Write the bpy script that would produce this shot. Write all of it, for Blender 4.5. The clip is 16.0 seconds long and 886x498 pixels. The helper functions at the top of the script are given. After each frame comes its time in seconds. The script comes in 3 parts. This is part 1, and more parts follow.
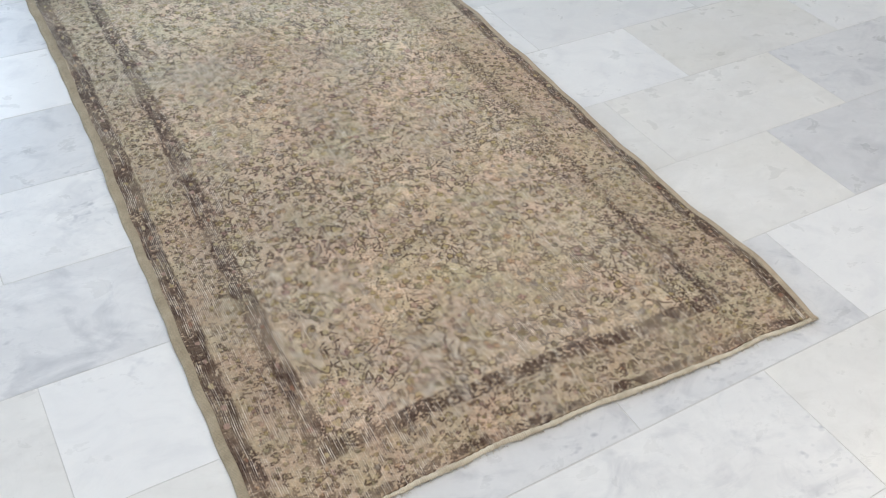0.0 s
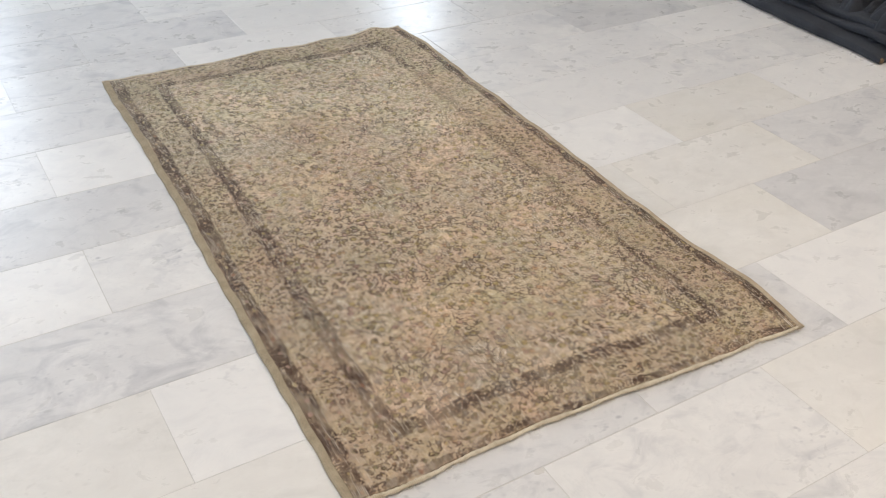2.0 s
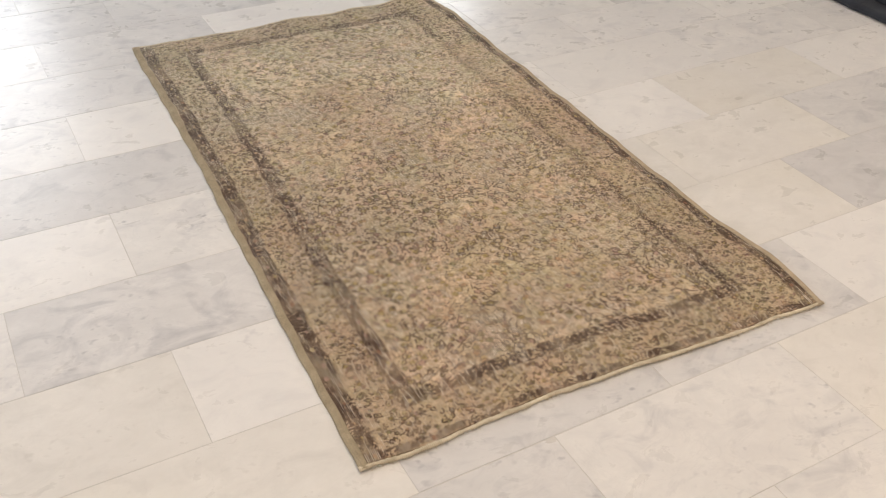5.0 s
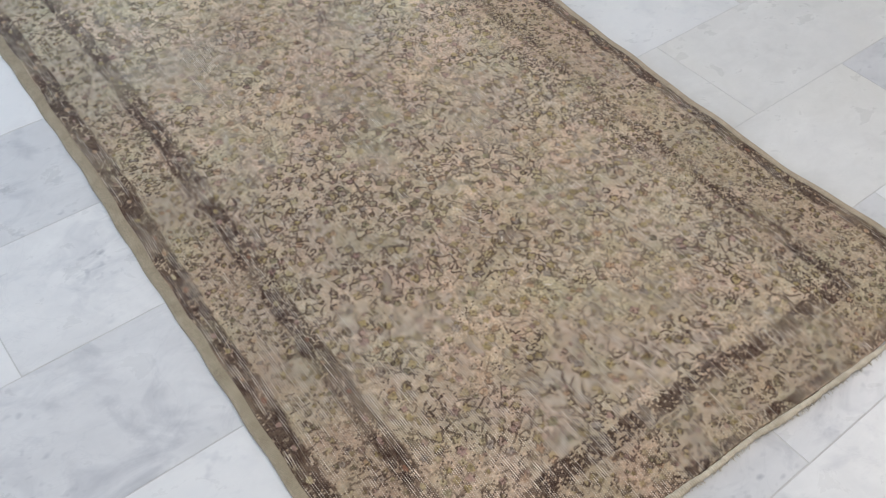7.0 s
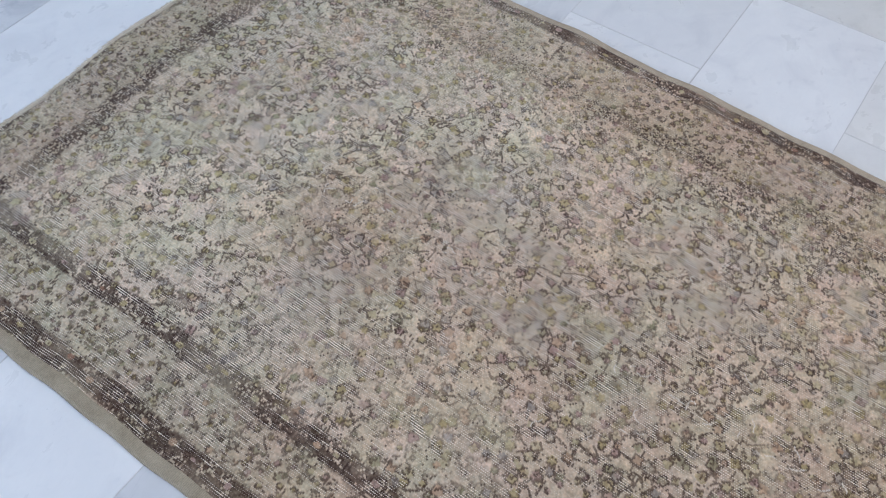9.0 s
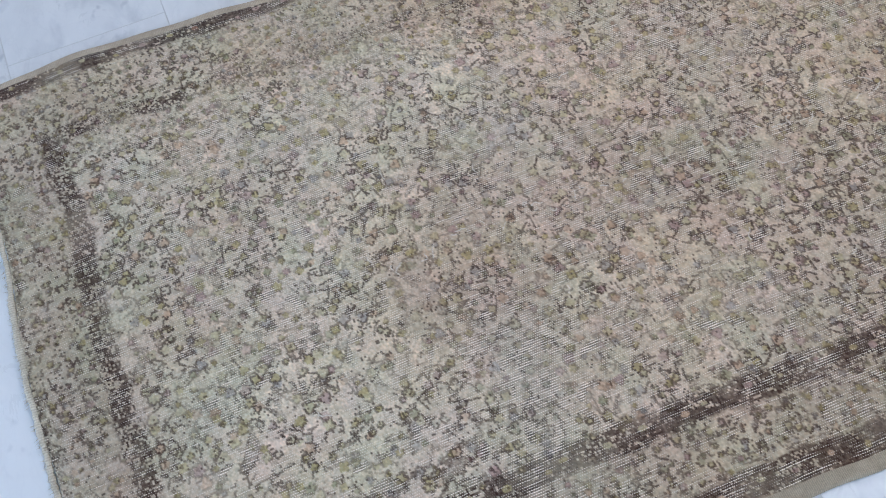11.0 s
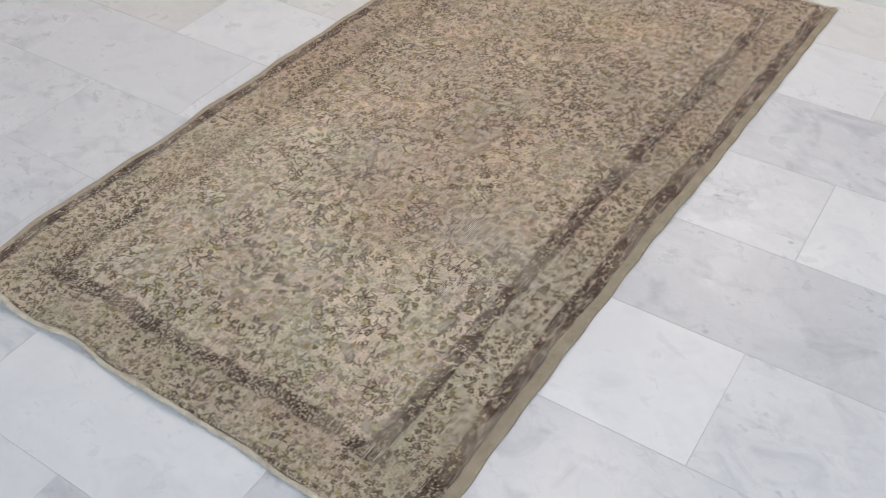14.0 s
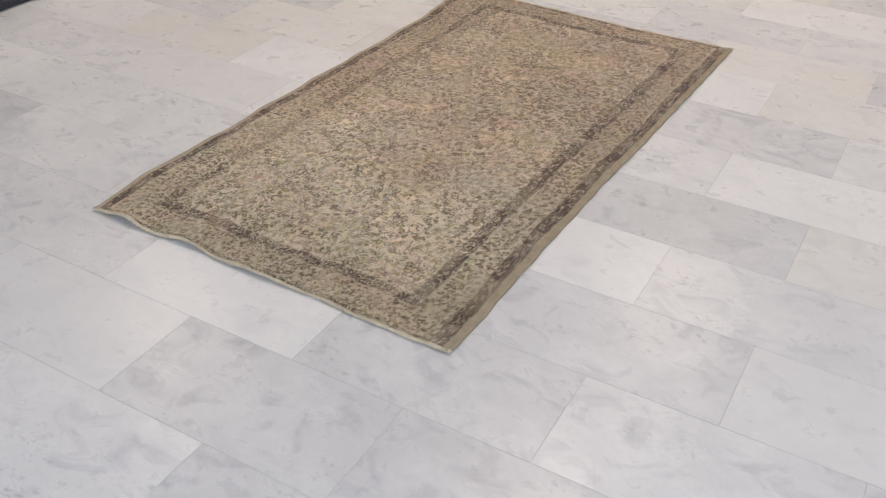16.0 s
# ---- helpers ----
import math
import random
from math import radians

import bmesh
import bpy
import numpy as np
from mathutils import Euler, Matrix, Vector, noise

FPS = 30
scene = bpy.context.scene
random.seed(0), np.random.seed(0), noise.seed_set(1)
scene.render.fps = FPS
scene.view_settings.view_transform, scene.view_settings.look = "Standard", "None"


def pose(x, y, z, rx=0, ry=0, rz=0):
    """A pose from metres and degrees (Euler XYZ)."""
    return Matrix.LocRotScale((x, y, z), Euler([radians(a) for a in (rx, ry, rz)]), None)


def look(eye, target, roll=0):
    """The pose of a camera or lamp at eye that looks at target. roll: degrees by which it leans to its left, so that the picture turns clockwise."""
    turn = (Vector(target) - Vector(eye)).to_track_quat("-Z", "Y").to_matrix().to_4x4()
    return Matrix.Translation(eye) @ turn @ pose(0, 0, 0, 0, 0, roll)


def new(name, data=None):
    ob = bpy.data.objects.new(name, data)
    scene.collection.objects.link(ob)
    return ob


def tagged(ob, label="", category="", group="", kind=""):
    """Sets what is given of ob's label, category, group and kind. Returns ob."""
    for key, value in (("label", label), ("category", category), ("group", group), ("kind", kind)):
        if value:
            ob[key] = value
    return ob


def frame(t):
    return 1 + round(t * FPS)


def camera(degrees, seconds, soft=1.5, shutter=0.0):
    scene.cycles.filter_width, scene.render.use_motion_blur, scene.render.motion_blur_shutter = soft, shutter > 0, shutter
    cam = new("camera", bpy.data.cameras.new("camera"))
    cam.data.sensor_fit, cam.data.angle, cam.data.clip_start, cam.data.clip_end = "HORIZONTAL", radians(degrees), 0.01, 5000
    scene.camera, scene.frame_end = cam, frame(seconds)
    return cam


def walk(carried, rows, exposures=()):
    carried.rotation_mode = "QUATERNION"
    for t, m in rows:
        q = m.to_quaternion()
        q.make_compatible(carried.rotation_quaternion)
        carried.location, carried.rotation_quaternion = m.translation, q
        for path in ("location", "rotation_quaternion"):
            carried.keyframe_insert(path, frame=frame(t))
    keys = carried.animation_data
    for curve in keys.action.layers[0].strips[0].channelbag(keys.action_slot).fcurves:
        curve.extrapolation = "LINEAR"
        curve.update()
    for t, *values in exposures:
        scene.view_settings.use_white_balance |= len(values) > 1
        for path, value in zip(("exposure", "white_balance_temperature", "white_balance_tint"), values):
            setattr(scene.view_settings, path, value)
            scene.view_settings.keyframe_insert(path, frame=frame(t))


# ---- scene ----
# camera and its way round the rug
cam = camera(51.2, 16.0, soft=1.1)
walk(cam, [
    (0, pose(-0.180, -0.793, 1.367, 48.02, -2.84, -28.35)),
    (0.5, pose(-0.373, -0.869, 1.382, 51.43, -0.68, -31.19)),
    (1, pose(-0.453, -0.955, 1.412, 52.74, -1.22, -30.00)),
    (1.5, pose(-0.476, -1.020, 1.423, 54.92, -1.67, -30.48)),
    (2, pose(-0.451, -1.108, 1.429, 55.28, -1.53, -28.94)),
    (2.5, pose(-0.440, -1.233, 1.440, 55.83, -1.85, -27.85)),
    (3, pose(-0.452, -1.322, 1.436, 55.84, -0.88, -26.84)),
    (3.5, pose(-0.461, -1.350, 1.437, 56.17, -0.98, -26.82)),
    (4, pose(-0.459, -1.331, 1.435, 56.05, -0.87, -26.93)),
    (4.5, pose(-0.452, -1.263, 1.430, 55.21, -0.92, -26.63)),
    (4.7, pose(-0.445, -1.219, 1.431, 54.68, -1.01, -26.49)),
    (6.8, pose(-0.252, -0.393, 1.356, 42.44, -1.73, -34.54)),
    (7, pose(-0.238, -0.298, 1.329, 41.41, -1.52, -36.20)),
    (7.5, pose(-0.293, -0.021, 1.323, 40.28, -1.60, -43.48)),
    (8, pose(-0.264, 0.216, 1.296, 39.28, -1.10, -47.09)),
    (8.5, pose(-0.208, 0.498, 1.288, 37.56, -1.36, -50.27)),
    (9, pose(-0.204, 0.772, 1.291, 36.39, -1.58, -53.63)),
    (9.2, pose(-0.226, 0.881, 1.310, 35.16, -0.53, -57.59)),
    (11.3, pose(-0.089, 1.812, 1.344, 28.03, 1.25, -121.42)),
    (11.5, pose(-0.101, 1.905, 1.340, 29.06, 0.45, -127.64)),
    (12, pose(-0.151, 2.034, 1.332, 31.74, -0.77, -135.86)),
    (12.5, pose(-0.271, 2.111, 1.349, 35.64, -1.01, -136.73)),
    (13, pose(-0.443, 2.239, 1.386, 38.96, -0.85, -135.06)),
    (13.5, pose(-0.493, 2.441, 1.403, 44.04, -0.45, -138.60)),
    (14, pose(-0.505, 2.705, 1.412, 46.62, 1.15, -144.93)),
    (14.5, pose(-0.595, 2.869, 1.446, 48.62, 0.40, -144.88)),
    (15, pose(-0.737, 3.064, 1.463, 50.35, -1.37, -144.03)),
    (15.5, pose(-0.812, 3.288, 1.473, 52.49, -1.88, -145.25)),
    (16, pose(-0.850, 3.549, 1.483, 54.54, -0.73, -148.00)),
], exposures=[
    (0, 0.10, 6050, 9),
    (0.5, 0.11, 6500, 11),
    (1.5, 0.04, 6700, 12),
    (2.5, 0.0, 7100, 14),
    (3.5, -0.06, 7800, 17),
    (4.5, -0.06, 7800, 17),
    (7, -0.11, 6000, 11),
    (9, -0.11, 5450, 13),
    (11.5, -0.02, 5300, 12),
    (12.5, 0.02, 5550, 12),
    (14, -0.10, 6300, 14),
    (15.5, -0.03, 6800, 17),
    (16, -0.16, 6850, 17),
])

# ---- world and light ----
world = bpy.data.worlds.new("sky")
scene.world = world
world.use_nodes = True
wn = world.node_tree.nodes
sky = wn.new("ShaderNodeTexSky")
sky.sky_type = "NISHITA"
sky.sun_disc = False
sky.sun_elevation = radians(38)
sky.sun_rotation = radians(150)
wn["Background"].inputs["Strength"].default_value = 0.12
world.node_tree.links.new(sky.outputs["Color"], wn["Background"].inputs["Color"])

ROOM_W, ROOM_E, ROOM_S, ROOM_N, ROOM_H = -4.0, 6.5, -5.0, 6.0, 3.0


def area_lamp(name, m, sx, sy, power, color):
    data = bpy.data.lights.new(name, "AREA")
    data.shape, data.size, data.size_y = "RECTANGLE", sx, sy
    data.energy, data.color = power, color
    lamp = new(name, data)
    lamp.matrix_world = m
    return lamp


DAY = (0.84, 0.92, 1.0)
SKYLIGHT = (0.72, 0.86, 1.0)
WARM = (1.0, 0.88, 0.75)
# daylight in the three window openings
area_lamp("daylight", look((-1.25, 5.97, 1.85), (-1.25, 0, 1.2)), 2.3, 1.7, 99, SKYLIGHT)
area_lamp("daylight", look((3.25, 5.97, 1.55), (3.25, 0, 1.2)), 0.45, 1.4, 22, SKYLIGHT)
area_lamp("daylight", look((-3.97, 1.6, 1.5), (0, 1.6, 1.2)), 3.4, 2.2, 52, DAY)
# ceiling lights
CEILING_LIGHTS = [(0.5, -1.8), (3.4, -1.8), (0.5, 0.3), (3.4, 0.3), (-2.4, -1.8)]
for lx, ly in CEILING_LIGHTS:
    area_lamp("ceiling_lamp", look((lx, ly, 2.93), (lx, ly + 0.001, 0)), 0.55, 0.55, 19, WARM)


# ---- materials ----
def material(name):
    m = bpy.data.materials.new(name)
    m.use_nodes = True
    return m, m.node_tree.nodes, m.node_tree.links, m.node_tree.nodes["Principled BSDF"]


def add_node(nodes, kind, **values):
    n = nodes.new(kind)
    for k, v in values.items():
        n.inputs[k.replace("_", " ")].default_value = v
    return n


def ramp(nodes, stops):
    r = nodes.new("ShaderNodeValToRGB")
    while len(r.color_ramp.elements) < len(stops):
        r.color_ramp.elements.new(0.5)
    for e, (p, c) in zip(r.color_ramp.elements, stops):
        e.position = p
        e.color = (c, c, c, 1) if isinstance(c, (int, float)) else (*c, 1)
    return r


def math_node(nodes, links, op, a, b=None, clamp=False):
    n = nodes.new("ShaderNodeMath")
    n.operation, n.use_clamp = op, clamp
    for i, v in enumerate((a, b)):
        if v is None:
            continue
        if isinstance(v, (int, float)):
            n.inputs[i].default_value = v
        else:
            links.new(v, n.inputs[i])
    return n.outputs[0]


def mix_rgb(nodes, links, fac, a, b, blend="MIX"):
    n = nodes.new("ShaderNodeMix")
    n.data_type, n.blend_type = "RGBA", blend
    for sock, v in ((n.inputs[0], fac), (n.inputs[6], a), (n.inputs[7], b)):
        if isinstance(v, (int, float)):
            sock.default_value = v
        elif isinstance(v, tuple):
            sock.default_value = (*v, 1)
        else:
            links.new(v, sock)
    return n.outputs[2]


def marble(name, light, cloud, vein, vein_amount, warm=0.0):
    """Polished worn marble: soft clouds, a few grey flecks and hair veins, all different from slab to slab."""
    m, n, l, bsdf = material(name)
    co = n.new("ShaderNodeTexCoord")
    info = n.new("ShaderNodeObjectInfo")
    shift = n.new("ShaderNodeVectorMath")
    shift.operation = "MULTIPLY_ADD"
    l.new(info.outputs["Random"], shift.inputs[0])
    shift.inputs[1].default_value = (37.0, 91.0, 13.0)
    l.new(co.outputs["Object"], shift.inputs[2])
    where = shift.outputs[0]
    big = add_node(n, "ShaderNodeTexNoise", Scale=3.2, Detail=5.0, Roughness=0.6, Distortion=0.9)
    mid = add_node(n, "ShaderNodeTexNoise", Scale=13.0, Detail=6.0, Roughness=0.65, Distortion=0.5)
    fleck = add_node(n, "ShaderNodeTexNoise", Scale=44.0, Detail=1.0, Roughness=0.5)
    group = add_node(n, "ShaderNodeTexNoise", Scale=5.5, Detail=2.0, Roughness=0.5)
    l.new(where, group.inputs["Vector"])
    hair = add_node(n, "ShaderNodeTexNoise", Scale=4.5, Detail=7.0, Roughness=0.58, Distortion=1.6)
    stretch = n.new("ShaderNodeMapping")
    stretch.inputs["Scale"].default_value = (1.0, 1.35, 1.0)
    stretch.inputs["Rotation"].default_value = (0, 0, 0.5)
    l.new(where, stretch.inputs["Vector"])
    for t in (big, mid, fleck, hair):
        l.new(stretch.outputs[0], t.inputs["Vector"])
    r_big = ramp(n, [(0.30, 0.0), (0.72, 1.0)])
    l.new(big.outputs["Fac"], r_big.inputs[0])
    c = mix_rgb(n, l, r_big.outputs[0], light, cloud)
    r_mid = ramp(n, [(0.42, 0.0), (0.72, 0.75)])
    l.new(mid.outputs["Fac"], r_mid.inputs[0])
    c = mix_rgb(n, l, r_mid.outputs[0], c, cloud)
    # soft grey wisps, and small spots that keep together in groups
    wisp = add_node(n, "ShaderNodeTexNoise", Scale=8.0, Detail=4.0, Roughness=0.6, Distortion=0.8)
    l.new(stretch.outputs[0], wisp.inputs["Vector"])
    r_w = ramp(n, [(0.52, 0.0), (0.78, 0.55)])
    l.new(wisp.outputs["Fac"], r_w.inputs[0])
    c = mix_rgb(n, l, math_node(n, l, "MULTIPLY", r_w.outputs[0], vein_amount), c, vein)
    r_fl = ramp(n, [(0.60, 0.0), (0.80, 0.7)])
    l.new(fleck.outputs["Fac"], r_fl.inputs[0])
    r_g = ramp(n, [(0.52, 0.06), (0.68, 1.0)])
    l.new(group.outputs["Fac"], r_g.inputs[0])
    spread = math_node(n, l, "MULTIPLY", r_fl.outputs[0], math_node(n, l, "MULTIPLY", r_g.outputs[0], vein_amount))
    c = mix_rgb(n, l, spread, c, vein)
    r_h = ramp(n, [(0.485, 0.0), (0.5, 1.0), (0.515, 0.0)])
    l.new(hair.outputs["Fac"], r_h.inputs[0])
    c = mix_rgb(n, l, math_node(n, l, "MULTIPLY", r_h.outputs[0], 0.09 * vein_amount), c, vein)
    if warm:
        stain = add_node(n, "ShaderNodeTexNoise", Scale=2.2, Detail=3.0)
        l.new(where, stain.inputs["Vector"])
        r_s = ramp(n, [(0.45, 0.0), (0.7, warm)])
        l.new(stain.outputs["Fac"], r_s.inputs[0])
        c = mix_rgb(n, l, r_s.outputs[0], c, (0.70, 0.665, 0.56))
    # each slab has its own slight tone
    tone = math_node(n, l, "MULTIPLY_ADD", info.outputs["Random"], 0.10)
    tone.node.inputs[2].default_value = 0.94
    c = mix_rgb(n, l, 1.0, c, tone, "MULTIPLY")
    l.new(c, bsdf.inputs["Base Color"])
    rough = ramp(n, [(0.3, 0.25), (0.75, 0.38)])
    l.new(mid.outputs["Fac"], rough.inputs[0])
    l.new(rough.outputs[0], bsdf.inputs["Roughness"])
    bump = add_node(n, "ShaderNodeBump", Strength=0.02, Distance=0.002)
    l.new(big.outputs["Fac"], bump.inputs["Height"])
    l.new(bump.outputs[0], bsdf.inputs["Normal"])
    return m


MARBLE = {
    "white": marble("white_marble", (0.77, 0.77, 0.765), (0.70, 0.703, 0.708), (0.42, 0.43, 0.47), 0.45),
    "pale": marble("pale_marble", (0.745, 0.745, 0.742), (0.63, 0.634, 0.642), (0.31, 0.325, 0.37), 0.9),
    "grey": marble("grey_veined_marble", (0.69, 0.692, 0.698), (0.565, 0.569, 0.581), (0.28, 0.295, 0.34), 1.0),
    "slate": marble("blue_grey_marble", (0.655, 0.658, 0.668), (0.545, 0.549, 0.565), (0.33, 0.34, 0.37), 0.8),
    "cream": marble("cream_marble", (0.745, 0.74, 0.725), (0.65, 0.645, 0.63), (0.40, 0.395, 0.38), 0.55, 0.25),
}


def plain(name, color, rough, grain=30.0, amount=0.08, bump=0.05, dist=0.002):
    m, n, l, bsdf = material(name)
    co = n.new("ShaderNodeTexCoord")
    a = add_node(n, "ShaderNodeTexNoise", Scale=grain, Detail=6.0, Roughness=0.6)
    b = add_node(n, "ShaderNodeTexNoise", Scale=grain / 14, Detail=3.0)
    for t in (a, b):
        l.new(co.outputs["Object"], t.inputs["Vector"])
    f = math_node(n, l, "ADD", math_node(n, l, "MULTIPLY", a.outputs["Fac"], amount), math_node(n, l, "MULTIPLY", b.outputs["Fac"], amount))
    f = math_node(n, l, "ADD", f, 1.0 - amount)
    l.new(mix_rgb(n, l, 1.0, color, f, "MULTIPLY"), bsdf.inputs["Base Color"])
    bsdf.inputs["Roughness"].default_value = rough
    bp = add_node(n, "ShaderNodeBump", Strength=bump, Distance=dist)
    l.new(a.outputs["Fac"], bp.inputs["Height"])
    l.new(bp.outputs[0], bsdf.inputs["Normal"])
    return m


GROUT = plain("grey_grout", (0.57, 0.565, 0.555), 0.9, 90, 0.25, 0.3)
WALL = plain("white_wall_paint", (0.80, 0.79, 0.77), 0.85, 60, 0.04, 0.1)
CEILING = plain("ceiling_paint", (0.82, 0.81, 0.79), 0.9, 60, 0.03, 0.1)
FRAME = plain("white_frame_paint", (0.78, 0.78, 0.78), 0.4, 40, 0.05)


def lamp_glow():
    m, n, l, bsdf = material("lamp_diffuser")
    bsdf.inputs["Base Color"].default_value = (0.9, 0.88, 0.82, 1)
    bsdf.inputs["Emission Color"].default_value = (*WARM, 1)
    bsdf.inputs["Emission Strength"].default_value = 2.0
    return m


def glass():
    m, n, l, bsdf = material("window_glass")
    bsdf.inputs["Transmission Weight"].default_value = 1.0
    bsdf.inputs["Roughness"].default_value = 0.0
    bsdf.inputs["IOR"].default_value = 1.45
    return m


def stripes(n, l, axis_out, period, wobble_out, wobble):
    """Thread lines: 0 in the gap, 1 on the thread."""
    p = math_node(n, l, "MULTIPLY", axis_out, 2 * math.pi / period)
    p = math_node(n, l, "ADD", p, math_node(n, l, "MULTIPLY", wobble_out, wobble))
    s = math_node(n, l, "SINE", p)
    return math_node(n, l, "ADD", math_node(n, l, "MULTIPLY", s, 0.5), 0.5)


def rug_pile():
    """Worn low pile: dye colours and wear are the mesh's; where the pile has gone, pale cotton threads stand over the dark gaps."""
    m, n, l, bsdf = material("worn_wool_pile")
    co = n.new("ShaderNodeTexCoord")
    dye, worn, weave = (n.new("ShaderNodeAttribute") for _ in range(3))
    dye.attribute_name, worn.attribute_name, weave.attribute_name = "dye", "worn", "weave"
    ab = n.new("ShaderNodeSeparateXYZ")
    l.new(weave.outputs["Vector"], ab.inputs[0])
    fine = add_node(n, "ShaderNodeTexNoise", Scale=230.0, Detail=0.5, Roughness=0.5)
    soft = add_node(n, "ShaderNodeTexNoise", Scale=70.0, Detail=1.0, Roughness=0.5)
    for t in (fine, soft):
        l.new(co.outputs["Object"], t.inputs["Vector"])
    # warp threads along the rug, each thicker or thinner on its way, beaded by the weft
    mp = n.new("ShaderNodeMapping")
    mp.inputs["Scale"].default_value = (1.0, 0.20, 1.0)
    l.new(weave.outputs["Vector"], mp.inputs["Vector"])
    vary = add_node(n, "ShaderNodeTexNoise", Scale=0.8, Detail=0.5, Roughness=0.5)
    l.new(mp.outputs[0], vary.inputs["Vector"])
    sway = math_node(n, l, "MULTIPLY", soft.outputs["Fac"], 1.4)
    line = math_node(n, l, "COSINE", math_node(n, l, "ADD", math_node(n, l, "MULTIPLY", ab.outputs["X"], 2 * math.pi), sway))
    half = math_node(n, l, "MULTIPLY", ab.outputs["X"], math.pi)
    bead = math_node(n, l, "COSINE", math_node(n, l, "ADD", math_node(n, l, "ADD", math_node(n, l, "MULTIPLY", ab.outputs["Y"], 2 * math.pi), half), sway))
    level = math_node(n, l, "ADD", math_node(n, l, "MULTIPLY", line, 0.40), math_node(n, l, "MULTIPLY", bead, 0.12))
    level = math_node(n, l, "ADD", level, math_node(n, l, "ADD", math_node(n, l, "MULTIPLY", vary.outputs["Fac"], 0.6), 0.20))
    # the more the pile is worn, the more of each thread lies bare
    w = worn.outputs["Fac"]
    over = math_node(n, l, "SUBTRACT", level, math_node(n, l, "SUBTRACT", 1.02, math_node(n, l, "MULTIPLY", w, 0.62)))
    thread = math_node(n, l, "MULTIPLY", over, 4.5, True)
    # wool: tufts differ a little
    tuft = ramp(n, [(0.25, 0.84), (0.75, 1.14)])
    l.new(fine.outputs["Fac"], tuft.inputs[0])
    lump = ramp(n, [(0.30, 0.93), (0.70, 1.06)])
    l.new(soft.outputs["Fac"], lump.inputs[0])
    wool = mix_rgb(n, l, 1.0, dye.outputs["Color"], tuft.outputs[0], "MULTIPLY")
    wool = mix_rgb(n, l, 1.0, wool, lump.outputs[0], "MULTIPLY")
    deep = math_node(n, l, "SUBTRACT", 1.0, math_node(n, l, "MULTIPLY", w, 0.72))
    gap = mix_rgb(n, l, 1.0, wool, deep, "MULTIPLY")
    cotton = mix_rgb(n, l, 0.12, (0.86, 0.765, 0.645), wool)
    l.new(mix_rgb(n, l, thread, gap, cotton), bsdf.inputs["Base Color"])
    bsdf.inputs["Roughness"].default_value = 0.95
    bsdf.inputs["Specular IOR Level"].default_value = 0.15
    bsdf.inputs["Sheen Weight"].default_value = 0.22
    bsdf.inputs["Sheen Roughness"].default_value = 0.45
    h = math_node(n, l, "ADD", thread, fine.outputs["Fac"])
    bp = add_node(n, "ShaderNodeBump", Strength=0.05, Distance=0.0008)
    l.new(h, bp.inputs["Height"])
    l.new(bp.outputs[0], bsdf.inputs["Normal"])
    return m


def woven(name, color, other, period, axis):
    """Flat-woven wool or cotton with ribs across its length."""
    m, n, l, bsdf = material(name)
    co = n.new("ShaderNodeTexCoord")
    xyz = n.new("ShaderNodeSeparateXYZ")
    l.new(co.outputs["Object"], xyz.inputs[0])
    slow = add_node(n, "ShaderNodeTexNoise", Scale=26.0, Detail=7.0, Roughness=0.7)
    fine = add_node(n, "ShaderNodeTexNoise", Scale=420.0, Detail=2.0)
    for t in (slow, fine):
        l.new(co.outputs["Object"], t.inputs["Vector"])
    rib = stripes(n, l, xyz.outputs[axis], period, fine.outputs["Fac"], 1.5)
    r = ramp(n, [(0.35, 0.0), (0.68, 1.0)])
    l.new(slow.outputs["Fac"], r.inputs[0])
    c = mix_rgb(n, l, r.outputs[0], color, other)
    tone = math_node(n, l, "ADD", math_node(n, l, "MULTIPLY", rib, 0.22), math_node(n, l, "MULTIPLY", fine.outputs["Fac"], 0.6))
    tone = math_node(n, l, "ADD", tone, 0.58)
    l.new(mix_rgb(n, l, 1.0, c, tone, "MULTIPLY"), bsdf.inputs["Base Color"])
    bsdf.inputs["Roughness"].default_value = 0.95
    bsdf.inputs["Specular IOR Level"].default_value = 0.15
    bp = add_node(n, "ShaderNodeBump", Strength=0.6, Distance=0.001)
    l.new(math_node(n, l, "ADD", rib, fine.outputs["Fac"]), bp.inputs["Height"])
    l.new(bp.outputs[0], bsdf.inputs["Normal"])
    return m


PILE = rug_pile()
SELVEDGE = woven("khaki_wool_selvedge", (0.40, 0.338, 0.245), (0.29, 0.243, 0.17), 0.0030, "Y")
SELVEDGE_PALE = woven("beige_wool_selvedge", (0.50, 0.415, 0.31), (0.36, 0.295, 0.215), 0.0030, "Y")
CORD = woven("cream_cotton_cord", (0.66, 0.59, 0.47), (0.42, 0.36, 0.27), 0.0042, "X")


